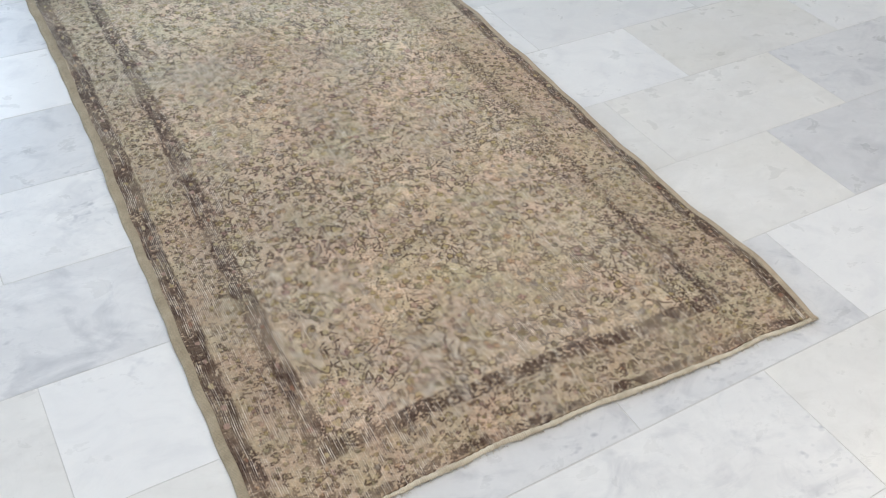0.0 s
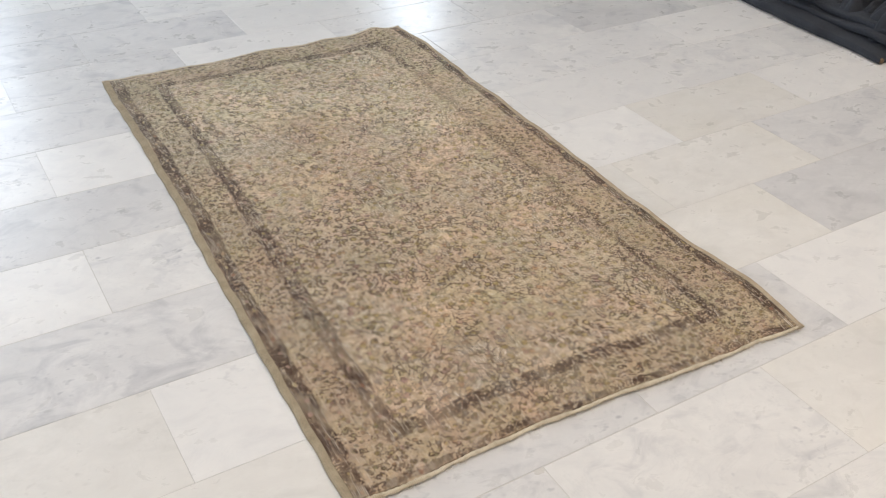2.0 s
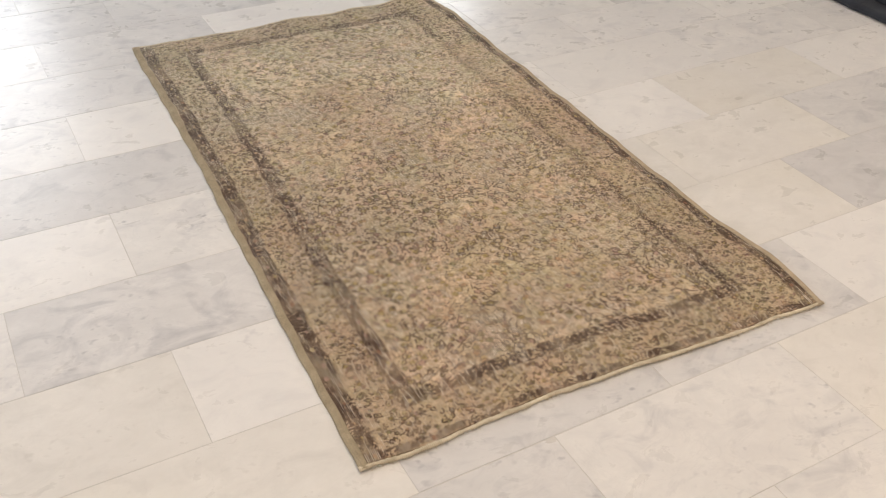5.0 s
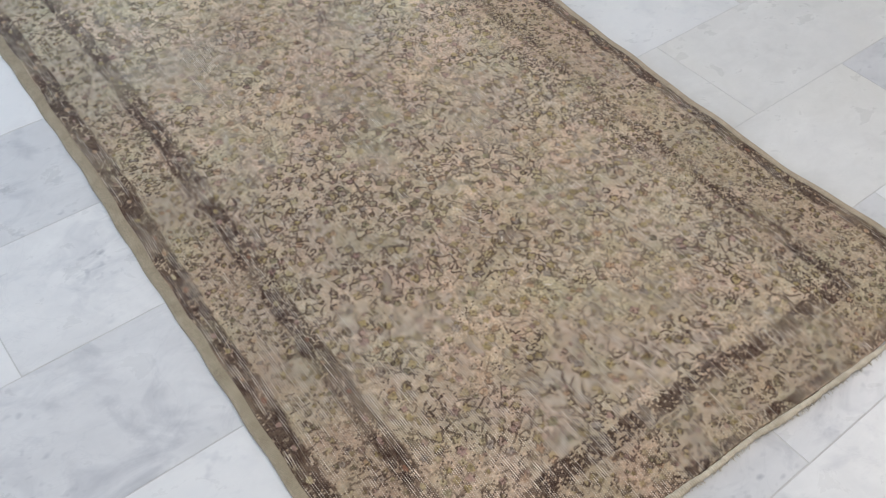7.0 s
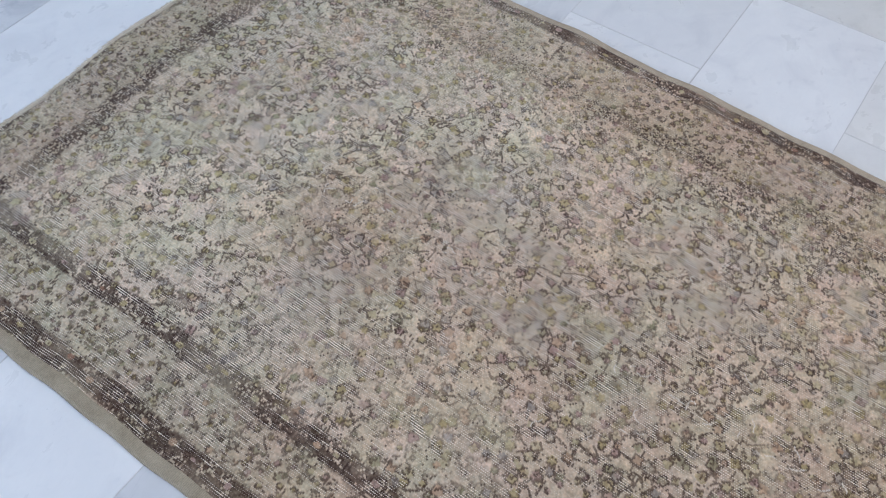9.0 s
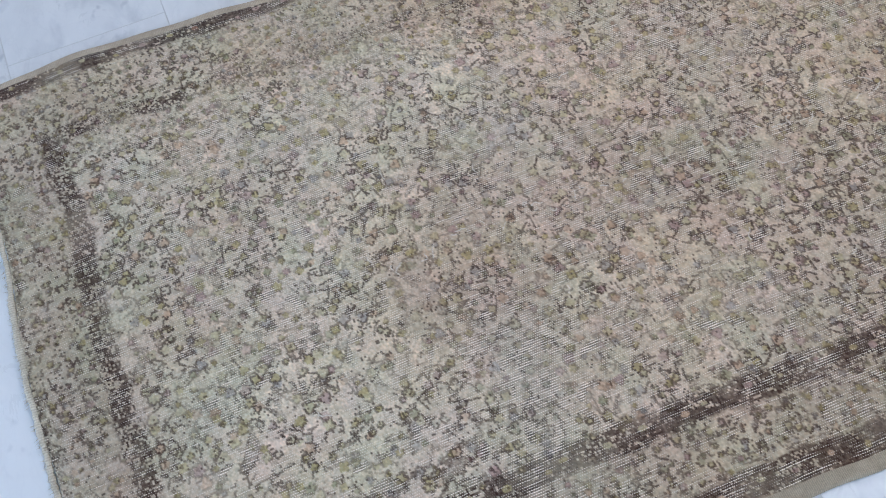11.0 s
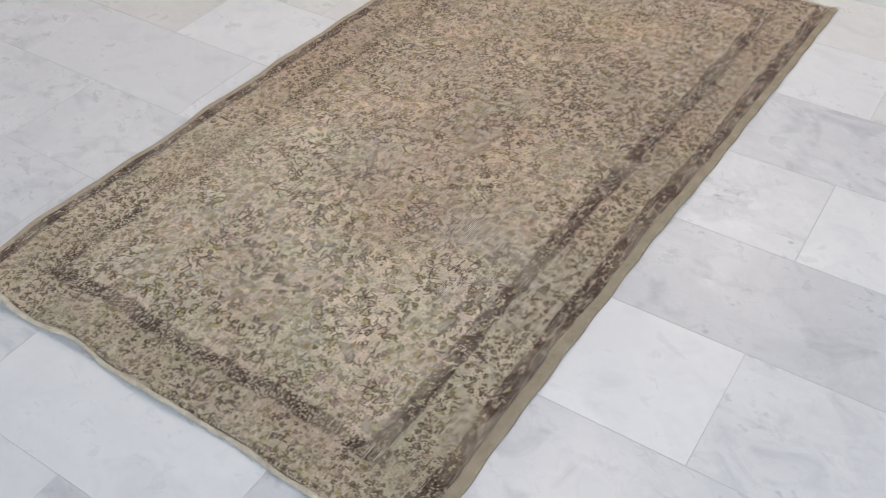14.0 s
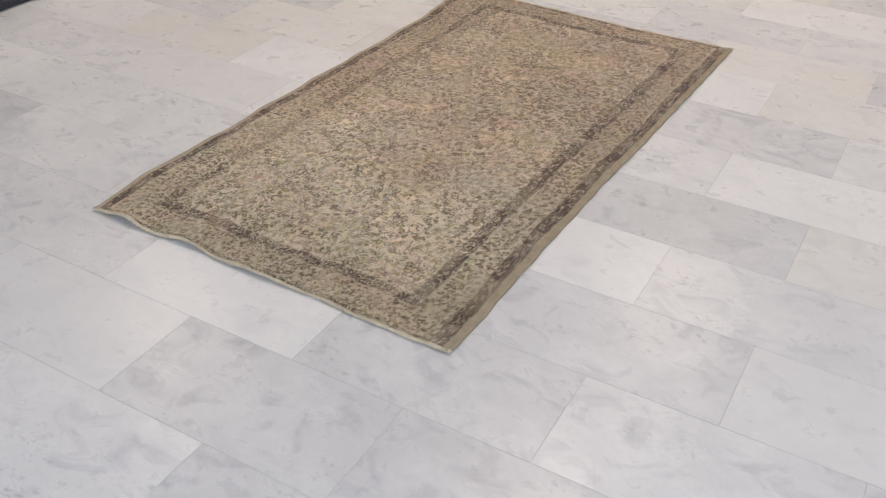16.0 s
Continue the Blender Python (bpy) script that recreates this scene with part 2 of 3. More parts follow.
def cloth(name, a, b, rough, sheen):
    m, n, l, bsdf = material(name)
    co = n.new("ShaderNodeTexCoord")
    slow = add_node(n, "ShaderNodeTexNoise", Scale=7.0, Detail=5.0, Roughness=0.6)
    fine = add_node(n, "ShaderNodeTexNoise", Scale=260.0, Detail=3.0)
    for t in (slow, fine):
        l.new(co.outputs["Object"], t.inputs["Vector"])
    f = math_node(n, l, "ADD", math_node(n, l, "MULTIPLY", slow.outputs["Fac"], 0.7), math_node(n, l, "MULTIPLY", fine.outputs["Fac"], 0.4))
    r = ramp(n, [(0.35, a), (0.75, b)])
    l.new(f, r.inputs[0])
    l.new(r.outputs[0], bsdf.inputs["Base Color"])
    bsdf.inputs["Roughness"].default_value = rough
    bsdf.inputs["Sheen Weight"].default_value = sheen
    bsdf.inputs["Specular IOR Level"].default_value = 0.45
    bp = add_node(n, "ShaderNodeBump", Strength=0.6, Distance=0.01)
    l.new(f, bp.inputs["Height"])
    l.new(bp.outputs[0], bsdf.inputs["Normal"])
    return m


CHARCOAL = cloth("charcoal_cloth", (0.009, 0.0120, 0.0195), (0.026, 0.032, 0.046), 0.8, 0.05)
CHARCOAL_SHINY = cloth("charcoal_padded_cloth", (0.005, 0.0072, 0.0130), (0.020, 0.026, 0.040), 0.58, 0.05)
TAN = cloth("tan_frayed_wool", (0.10, 0.062, 0.032), (0.26, 0.17, 0.09), 0.95, 0.1)


# ---- mesh helpers ----
def part(name, bm, mat, parent=None, label=""):
    me = bpy.data.meshes.new(name)
    bm.to_mesh(me)
    bm.free()
    me.materials.append(mat)
    ob = new(name, me)
    if parent is not None:
        ob.parent = parent
    return tagged(ob, label)


def box(bm, x0, y0, z0, x1, y1, z1):
    v = [bm.verts.new(p) for p in ((x0, y0, z0), (x1, y0, z0), (x1, y1, z0), (x0, y1, z0), (x0, y0, z1), (x1, y0, z1), (x1, y1, z1), (x0, y1, z1))]
    for f in ((0, 3, 2, 1), (4, 5, 6, 7), (0, 1, 5, 4), (1, 2, 6, 5), (2, 3, 7, 6), (3, 0, 4, 7)):
        bm.faces.new([v[i] for i in f])


def boxes(name, specs, mat, parent=None, label=""):
    bm = bmesh.new()
    for s in specs:
        box(bm, *s)
    return part(name, bm, mat, parent, label)


def sheet(name, rows, mat, parent=None, label="", closed=False, smooth=True):
    """A mesh through rows of points, all of the same length."""
    bm = bmesh.new()
    vs = [[bm.verts.new(p) for p in r] for r in rows]
    for a, b in zip(vs, vs[1:]):
        k = len(a)
        for i in range(k if closed else k - 1):
            f = bm.faces.new((a[i], a[(i + 1) % k], b[(i + 1) % k], b[i]))
            f.smooth = smooth
    if closed:
        bm.faces.new(list(reversed(vs[0])))
        bm.faces.new(vs[-1])
    bmesh.ops.recalc_face_normals(bm, faces=bm.faces)
    return part(name, bm, mat, parent, label)


# ---- the room that closes the place ----
T = 0.2


def wall_with_opening(name, along, fixed, a0, a1, openings, inward):
    """A wall of thickness T along x or y, with openings (from, to, sill, head) cut through."""
    specs = []
    lo, hi = (fixed, fixed + T) if inward < 0 else (fixed - T, fixed)
    at = a0
    for o0, o1, z0, z1 in sorted(openings):
        specs += [(at, o0, 0, ROOM_H), (o0, o1, z1, ROOM_H)]
        if z0 > 0:
            specs.append((o0, o1, 0, z0))
        at = o1
    specs.append((at, a1, 0, ROOM_H))
    if along == "x":
        bx = [(p, lo, z0, q, hi, z1) for p, q, z0, z1 in specs]
    else:
        bx = [(lo, p, z0, hi, q, z1) for p, q, z0, z1 in specs]
    return tagged(boxes(name, bx, WALL), "plain white painted wall", "wall", kind="structure")


wall_with_opening("wall_north", "x", ROOM_N, ROOM_W, ROOM_E, [(-2.5, 0.0, 0.95, 2.75), (2.98, 3.52, 0.8, 2.3)], -1)
wall_with_opening("wall_south", "x", ROOM_S, ROOM_W, ROOM_E, [], 1)
wall_with_opening("wall_west", "y", ROOM_W, ROOM_S - T, ROOM_N + T, [(-0.15, 3.35, 0.35, 2.65)], 1)
wall_with_opening("wall_east", "y", ROOM_E, ROOM_S - T, ROOM_N + T, [], -1)
tagged(boxes("ceiling", [(ROOM_W - T, ROOM_S - T, ROOM_H, ROOM_E + T, ROOM_N + T, ROOM_H + T)], CEILING), "plain white painted ceiling", "ceiling", kind="structure")


def window(name, along, fixed, a0, a1, z0, z1, mullions):
    b = 0.06
    root = tagged(new(name), "white framed window with clear glass", "window", kind="structure")
    spec = [(a0, a0 + b, z0, z1), (a1 - b, a1, z0, z1), (a0 + b, a1 - b, z0, z0 + b), (a0 + b, a1 - b, z1 - b, z1)]
    for i in range(mullions):
        c = a0 + (a1 - a0) * (i + 1) / (mullions + 1)
        spec.append((c - b / 2, c + b / 2, z0 + b, z1 - b))
    if along == "x":
        fr = [(p, fixed, q0, q, fixed + b, q1) for p, q, q0, q1 in spec]
        gl = (a0 + b, fixed + 0.025, z0 + b, a1 - b, fixed + 0.031, z1 - b)
    else:
        fr = [(fixed, p, q0, fixed + b, q, q1) for p, q, q0, q1 in spec]
        gl = (fixed + 0.025, a0 + b, z0 + b, fixed + 0.031, a1 - b, z1 - b)
    boxes("window_frame", fr, FRAME, root)
    pane = boxes("pane", [gl], GLASS, root, "clear glass pane")
    pane.visible_shadow = False


GLASS = glass()
window("window_1", "x", ROOM_N + 0.07, -2.5, 0.0, 0.95, 2.75, 1)
window("window_2", "x", ROOM_N + 0.07, 2.98, 3.52, 0.8, 2.3, 0)
window("window_3", "y", ROOM_W - 0.13, -0.15, 3.35, 0.35, 2.65, 2)

GLOW = lamp_glow()
for lx, ly in CEILING_LIGHTS:
    cl = tagged(new("ceiling_light"), "square white ceiling light with a warm diffuser", "ceiling light", "ceiling lights")
    cl.location = (lx, ly, ROOM_H)
    boxes("housing", [(-0.31, -0.31, -0.05, 0.31, 0.31, -0.002)], FRAME, cl)
    boxes("diffuser", [(-0.285, -0.285, -0.056, 0.285, 0.285, -0.052)], GLOW, cl, "warm glowing diffuser")

# ---- the rug ----
RW, RL = 1.2, 2.15
EDGE_L = ((-0.02, -0.012), (0.15, -0.011), (0.34, -0.009), (0.56, -0.009), (0.83, -0.007), (1.2, 0.000), (1.45, -0.001), (1.59, 0.001), (1.69, -0.004), (1.85, -0.006), (2.0, -0.011), (2.14, -0.005))
EDGE_R = ((-0.02, 1.202), (0.10, 1.220), (0.16, 1.223), (0.37, 1.208), (0.65, 1.206), (0.84, 1.205), (0.99, 1.213), (1.10, 1.211), (1.29, 1.208), (1.46, 1.212), (1.60, 1.206), (1.80, 1.214), (1.98, 1.211), (2.18, 1.190))
END_S = ((0.0, -0.015), (0.13, -0.018), (0.27, -0.010), (0.42, -0.001), (0.57, -0.004), (0.73, -0.010), (0.9, -0.017), (1.08, -0.016), (1.2, -0.023))
END_N = ((0.0, 2.136), (0.18, 2.144), (0.39, 2.140), (0.6, 2.152), (0.80, 2.151), (0.86, 2.147), (0.95, 2.159), (1.03, 2.165), (1.09, 2.154), (1.2, 2.170))


def curve_of(table):
    """A smooth curve through a short table."""
    xs, ys = zip(*table)
    fx = np.linspace(xs[0] - 0.05, xs[-1] + 0.05, 600)
    fy = np.interp(fx, xs, ys)
    k = np.exp(-0.5 * (np.arange(-40, 41) / 12.0) ** 2)
    fy = np.convolve(np.pad(fy, 40, mode="edge"), k / k.sum(), mode="valid")
    return lambda v: np.interp(v, fx, fy)


left_edge, right_edge, south_edge, north_edge = (curve_of(t) for t in (EDGE_L, EDGE_R, END_S, END_N))


def rug_point(a, b):
    """From the rug's own measure (a across, b along) to its place on the floor."""
    s, t = a / RW, b / RL
    y = (1 - t) * south_edge(a) + t * north_edge(a)
    x = (1 - s) * left_edge(y) + s * right_edge(y)
    fine = 0.0012 * (np.sin(a * 31 + b * 11) + np.sin(b * 47 - a * 17))
    return x + fine * (np.abs(2 * s - 1) ** 4), y + fine * (np.abs(2 * t - 1) ** 4)


def bump_at(a, b, ca, cb, wa, wb):
    return np.exp(-((a - ca) / wa) ** 2 - ((b - cb) / wb) ** 2)


def rug_height(a, b):
    """Height of the top of the rug: nearly flat, with lifted ripples at one end and along one side."""
    z = 0.0075 + 0.0012 * np.sin(a * 7 + b * 3) * np.sin(b * 5 - a * 2)
    z = z + 0.017 * bump_at(a, b, 1.075, RL, 0.05, 0.10) + 0.011 * bump_at(a, b, 0.85, RL, 0.06, 0.09)
    z = z + 0.008 * bump_at(a, b, 0.60, RL, 0.09, 0.08) + 0.010 * bump_at(a, b, RW, 0.17, 0.05, 0.09)
    z = z + 0.005 * np.exp(-((a - RW) / 0.05) ** 2) * (0.5 + 0.5 * np.sin(b * 23 + 1.0))
    z = z + 0.004 * np.exp(-(a / 0.05) ** 2) * (0.5 + 0.5 * np.sin(b * 11 + 2.0))
    return z


A0, A1, B0, B1 = 0.020, RW - 0.016, 0.013, RL - 0.012
# one knot of the pile: across and along the rug
KA, KB = 0.0034, 0.0031
NA, NB = int((A1 - A0) / KA * 2), int((B1 - B0) / KB * 2)
GA, GB = np.meshgrid(np.linspace(A0, A1, NA), np.linspace(B0, B1, NB))
rng = np.random.default_rng(7)


def cloudy(size_a, size_b, seed):
    """Smooth random field between 0 and 1 with clumps of the given size in metres."""
    r = np.random.default_rng(seed)
    total = np.zeros_like(GA)
    amp = 1.0
    for o in range(3):
        ka, kb = max(2, int(RW / size_a * 2 ** o) + 2), max(2, int(RL / size_b * 2 ** o) + 2)
        g = r.random((kb, ka))
        u, v = GA / RW * (ka - 1.001), GB / RL * (kb - 1.001)
        i, j = u.astype(int), v.astype(int)
        fu, fv = u - i, v - j
        fu, fv = fu * fu * (3 - 2 * fu), fv * fv * (3 - 2 * fv)
        total += amp * ((g[j, i] * (1 - fu) + g[j, i + 1] * fu) * (1 - fv) + (g[j + 1, i] * (1 - fu) + g[j + 1, i + 1] * fu) * fv)
        amp *= 0.5
    return np.clip((total - total.mean()) / (4 * total.std()) + 0.5, 0, 1)


def smooth_step(lo, hi, v):
    k = np.clip((v - lo) / (hi - lo), 0, 1)
    return k * k * (3 - 2 * k)


def band(v, lo, hi, soft=0.003):
    return smooth_step(lo - soft, lo + soft, v) * (1 - smooth_step(hi - soft, hi + soft, v))


DARK = np.zeros_like(GA)
BARE = np.zeros_like(GA)
BAND = np.zeros_like(GA)
DYE = np.zeros((NB, NA, 3))
DYE[:] = (0.536, 0.420, 0.297)
bd = RW - GA
DYE *= (0.92 + 0.16 * cloudy(0.22, 0.16, 1))[..., None]
# patches of greener, rosier and browner wool, some with straight sides along the knots
DYE *= 1 + (cloudy(0.16, 0.12, 2) - 0.5)[..., None] * np.array((-0.08, 0.0, 0.03))
DYE *= 1 + (cloudy(0.05, 0.05, 3) - 0.5)[..., None] * np.array((-0.10, 0.0, -0.10))
DYE *= 1 + (cloudy(0.018, 0.018, 4) - 0.5)[..., None] * np.array((0.10, 0.12, 0.16))
DYE *= np.interp(GB, np.linspace(0, RL, 23), rng.uniform(0.95, 1.05, 23))[..., None]


def by_knot(lo, hi):
    """A random value for each knot."""
    g = rng.uniform(lo, hi, (NB // 2 + 1, NA // 2 + 1))
    return np.repeat(np.repeat(g, 2, 0), 2, 1)[:NB, :NA]


def knot(a, b):
    return round((b - B0) / (B1 - B0) * (NB - 1)), round((a - A0) / (A1 - A0) * (NA - 1))


def window_of(ca, cb, r):
    i0, i1 = np.searchsorted(GA[0], (ca - r, ca + r))
    j0, j1 = np.searchsorted(GB[:, 0], (cb - r, cb + r))
    return slice(j0, j1), slice(i0, i1)


def tint(sl, mask, color, amount):
    k = (np.clip(mask, 0, 1) * amount)[..., None]
    DYE[sl] = DYE[sl] * (1 - k) + np.array(color) * k


LINE_DOT = np.array(((1.0, 0.95), (0.95, 0.8)))


def ink_line(points, strength, skip=0.24):
    """A drawn line, about one knot wide; some knots have lost their colour."""
    last = None
    for a, b in points:
        j, i = knot(a, b)
        if (j, i) == last or not (0 <= j < NB - 1 and 0 <= i < NA - 1):
            continue
        last = (j, i)
        if rng.random() > skip:
            dot = DARK[j:j + 2, i:i + 2]
            np.maximum(dot, strength * rng.uniform(0.7, 1.0) * LINE_DOT, out=dot)


def arc(ca, cb, ra, rb, t0, t1, turn=0.0):
    th = np.linspace(t0, t1, max(6, int(abs(t1 - t0) * max(ra, rb) / 0.0012)))
    x, y = ra * np.cos(th), rb * np.sin(th)
    return zip(ca + x * math.cos(turn) - y * math.sin(turn), cb + x * math.sin(turn) + y * math.cos(turn))


GOLD, OLIVE, SAND, PEACH, ROSE, SLATE, STRAW = ((0.33, 0.255, 0.115), (0.255, 0.228, 0.13), (0.46, 0.375, 0.27), (0.40, 0.262, 0.165), (0.33, 0.215, 0.18), (0.30, 0.255, 0.215), (0.40, 0.328, 0.19))
FILLS = (GOLD, GOLD, GOLD, OLIVE, STRAW, STRAW, SAND, SAND, PEACH, ROSE, SLATE)


def blossom(ca, cb, r, strength):
    """A small flower: wool of its own colour, an open lobed outline, now and then an eye."""
    sl = window_of(ca, cb, r * 1.6)
    x, y = GA[sl] - ca, GB[sl] - cb
    d, th = np.hypot(x, y), np.arctan2(y, x)
    lobes, ph = rng.integers(3, 7), rng.uniform(0, 6.28)
    rr = r * (1 + 0.18 * np.cos(lobes * th + ph))
    inside = (d < rr * 0.95).astype(float)
    tint(sl, inside, FILLS[rng.integers(len(FILLS))], rng.uniform(0.55, 0.95))
    DARK[sl] *= 1 - 0.8 * inside
    BARE[sl] -= 0.35 * inside * rng.random()
    t0, span = rng.uniform(0, 6.28), rng.uniform(2.6, 5.6)
    t = np.linspace(t0, t0 + span, int(span * r / 0.0010) + 6)
    k = r * (1.05 + 0.18 * np.cos(lobes * t + ph))
    ink_line(zip(ca + k * np.cos(t), cb + k * np.sin(t)), strength)
    if rng.random() < 0.4:
        e = rng.uniform(0, 0.003)
        ink_line(((ca, cb), (ca + KA, cb), (ca + e, cb + KB)), strength, 0.1)


def tendril(ca, cb, length, strength, ang=None):
    """A thin stem that bends and ends in a curl, with a bud or two."""
    ang = rng.uniform(0, 6.28) if ang is None else ang
    bend, curl = rng.uniform(-28, 28), rng.uniform(40, 150) * rng.choice((-1, 1))
    pts, a, b, n_steps = [], ca, cb, int(length / 0.0013)
    for k in range(n_steps):
        pts.append((a, b))
        ang += 0.0013 * (bend + (curl if k > 0.68 * n_steps else 0))
        a, b = a + 0.0013 * math.cos(ang), b + 0.0013 * math.sin(ang)
    ink_line(pts, strength)
    for k in range(rng.integers(0, 3)):
        p = pts[rng.integers(len(pts))]
        da, db = rng.uniform(-0.006, 0.006, 2)
        ink_line(((p[0] + da, p[1] + db), (p[0] + da + KA, p[1] + db), (p[0] + da, p[1] + db + KB)), strength, 0.25)


def leaf(ca, cb, size, strength, ang=None, hollow=0.45):
    """A long curved leaf, woven dark and worn down to the threads."""
    sl = window_of(ca, cb, size * 1.2)
    ang = rng.uniform(0, 6.28) if ang is None else ang
    x, y = GA[sl] - ca, GB[sl] - cb
    u, v = x * math.cos(ang) + y * math.sin(ang), -x * math.sin(ang) + y * math.cos(ang)
    v = v - rng.uniform(6, 16) * rng.choice((-1, 1)) * u * u
    saw = 1 + 0.16 * np.sin(u * 620 + rng.uniform(0, 6))
    d = np.hypot(u / size, v / (size * rng.uniform(0.26, 0.40) * saw))
    inside = d < 1
    rim = inside & (d > 0.66)
    shade = np.where(rim, 1.0, hollow) * inside * strength
    loss = rng.random(shade.shape)
    DARK[sl] = np.maximum(DARK[sl] * (1 - 0.7 * inside), shade * (loss > 0.2) * rng.uniform(0.55, 1.0, shade.shape))
    BARE[sl] += inside * rng.uniform(0.1, 0.4)


FIELD = (0.185, RW - 0.235, 0.165, RL - 0.16)


def free_spots(count, apart, lo_a, hi_a, lo_b, hi_b):
    """Random places that keep a distance from one another."""
    cells, found = set(), []
    for _ in range(count * 12):
        a, b = rng.uniform(lo_a, hi_a), rng.uniform(lo_b, hi_b)
        c = (int(a / apart), int(b / apart))
        near = [(c[0] + p, c[1] + q) for p in (-1, 0, 1) for q in (-1, 0, 1)]
        if c in cells or sum(q in cells for q in near) > 3:
            continue
        cells.add(c)
        found.append((a, b))
        if len(found) >= count:
            break
    return found


# all-over floral drawing of the field: leaves, stems, flowers and single buds
for ca, cb in free_spots(600, 0.035, FIELD[0], FIELD[1], FIELD[2], FIELD[3]):
    leaf(ca, cb, rng.uniform(0.008, 0.020), rng.uniform(0.6, 1.0))
for ca, cb in free_spots(2800, 0.0150, FIELD[0], FIELD[1], FIELD[2], FIELD[3]):
    tendril(ca, cb, rng.uniform(0.010, 0.032), rng.uniform(0.75, 1.0))
for ca, cb in free_spots(2700, 0.0155, FIELD[0], FIELD[1], FIELD[2], FIELD[3]):
    blossom(ca, cb, rng.uniform(0.004, 0.009), rng.uniform(0.75, 1.0))
# the four borders: smaller, denser flowers and specks
for lo_a, hi_a, lo_b, hi_b in ((0.07, 0.145, 0.03, RL - 0.03), (RW - 0.240, RW - 0.045, 0.03, RL - 0.03), (0.14, RW - 0.23, 0.032, 0.115), (0.14, RW - 0.23, RL - 0.11, RL - 0.02)):
    area = (hi_a - lo_a) * (hi_b - lo_b)
    for ca, cb in free_spots(int(area * 3200), 0.012, lo_a, hi_a, lo_b, hi_b):
        tendril(ca, cb, rng.uniform(0.006, 0.016), rng.uniform(0.65, 0.95))
    for ca, cb in free_spots(int(area * 3200), 0.012, lo_a, hi_a, lo_b, hi_b):
        blossom(ca, cb, rng.uniform(0.003, 0.006), rng.uniform(0.6, 0.95))
    for ca, cb in free_spots(int(area * 90), 0.05, lo_a, hi_a, lo_b, hi_b):
        leaf(ca, cb, rng.uniform(0.010, 0.018), rng.uniform(0.4, 0.7))
# large dark leaves that stand out
for ca, cb, ang in ((0.208, 0.856, 1.2), (0.205, 0.309, 1.7), (0.745, 0.285, 0.4), (0.755, 0.195, 2.3), (0.434, 0.309, 2.0), (0.24, 1.69, 1.4), (0.228, 1.59, 1.9), (0.60, 0.58, 0.3), (0.86, 0.36, 2.6),
                    (0.35, 0.62, 0.9), (0.70, 1.35, 2.1), (0.66, 1.83, 0.5), (0.36, 1.86, 2.7), (0.80, 0.95, 1.0), (0.33, 1.18, 0.2), (0.90, 1.70, 1.9)):
    leaf(ca, cb, 0.030, 0.98, ang, 0.6)
    tendril(ca + 0.02, cb, 0.06, 0.9, ang)
# arched leaves that rise from the end borders into the field
for k in range(9):
    a = 0.25 + 0.082 * k + rng.uniform(-0.01, 0.01)
    for b, way in ((0.172, 1), (RL - 0.166, -1)):
        ink_line(arc(a, b, 0.018, 0.026 * way, 0.1, 3.0), 0.9, 0.1)
        if k % 2 == 0:
            leaf(a - 0.02, b + 0.006 * way, 0.022, 0.9, rng.uniform(0.2, 0.9) * way)

patchy = cloudy(0.020, 0.045, 5)
coarse = cloudy(0.06, 0.11, 6)
streaks = cloudy(0.0072, 0.060, 9)
spots = cloudy(0.013, 0.022, 8)
single = by_knot(0.0, 1.0)


def dark_band(v, lo, hi, strength, hole, reach, soft=0.004):
    """A brown border line, worn to its threads in streaks along the rug: reach limits it along the other direction."""
    wavy = v + (patchy - 0.5) * 0.009 + (single - 0.5) * 0.004
    k = band(wavy, lo, hi, soft) * reach
    whole = np.clip(strength + (coarse - 0.5) * 0.25, 0, 1)
    kept = (single > hole * (0.10 + 0.80 * smooth_step(0.45, 0.80, spots))) * k * (by_knot(0.0, 1.0) < 0.15 + 0.85 * whole)
    DARK[:] = np.maximum(DARK * (1 - 0.5 * k * strength), kept * by_knot(0.75, 1.0))
    np.maximum(BAND, k * strength, out=BAND)
    BARE[:] += k * strength * (0.05 + 0.46 * smooth_step(0.42, 0.75, streaks))


ONE = np.ones_like(GA)
in_b = band(GB, 0.118, RL - 0.112, 0.006)
in_a = band(GA, 0.140, RW - 0.16, 0.008)
lean = 0.012 * smooth_step(0.1, 1.6, GB)
dark_band(GA - 0.8 * lean, 0.014, 0.058, 0.98, 0.35, ONE)
dark_band(GA - lean, 0.142, 0.184, 0.90, 0.45, in_b)
dark_band(bd, 0.014, 0.045, 1.0, 0.22, ONE)
dark_band(bd, 0.150, 0.186, 0.42 + 0.4 * (1 - smooth_step(0.2, 0.7, GB)), 0.6, in_b)
dark_band(bd, 0.206, 0.232, 0.40 - 0.25 * smooth_step(0.6, 1.0, GB), 0.7, in_b)
dark_band(GB, 0.013, 0.034, 0.85, 0.6, ONE)
dark_band(GB, 0.118, 0.158, 0.84, 0.55, in_a)
dark_band(RL - GB, 0.012, 0.021, 0.7, 0.6, ONE)
dark_band(RL - GB, 0.113, 0.152, 0.72, 0.6, in_a)
# borders are a little greener and darker than the field
border = np.maximum.reduce([1 - smooth_step(0.15, 0.19, GA), 1 - smooth_step(0.17, 0.235, bd), 1 - smooth_step(0.14, 0.16, GB), 1 - smooth_step(0.13, 0.155, RL - GB)])
DYE *= 1 - border[..., None] * np.array((0.19, 0.20, 0.22))
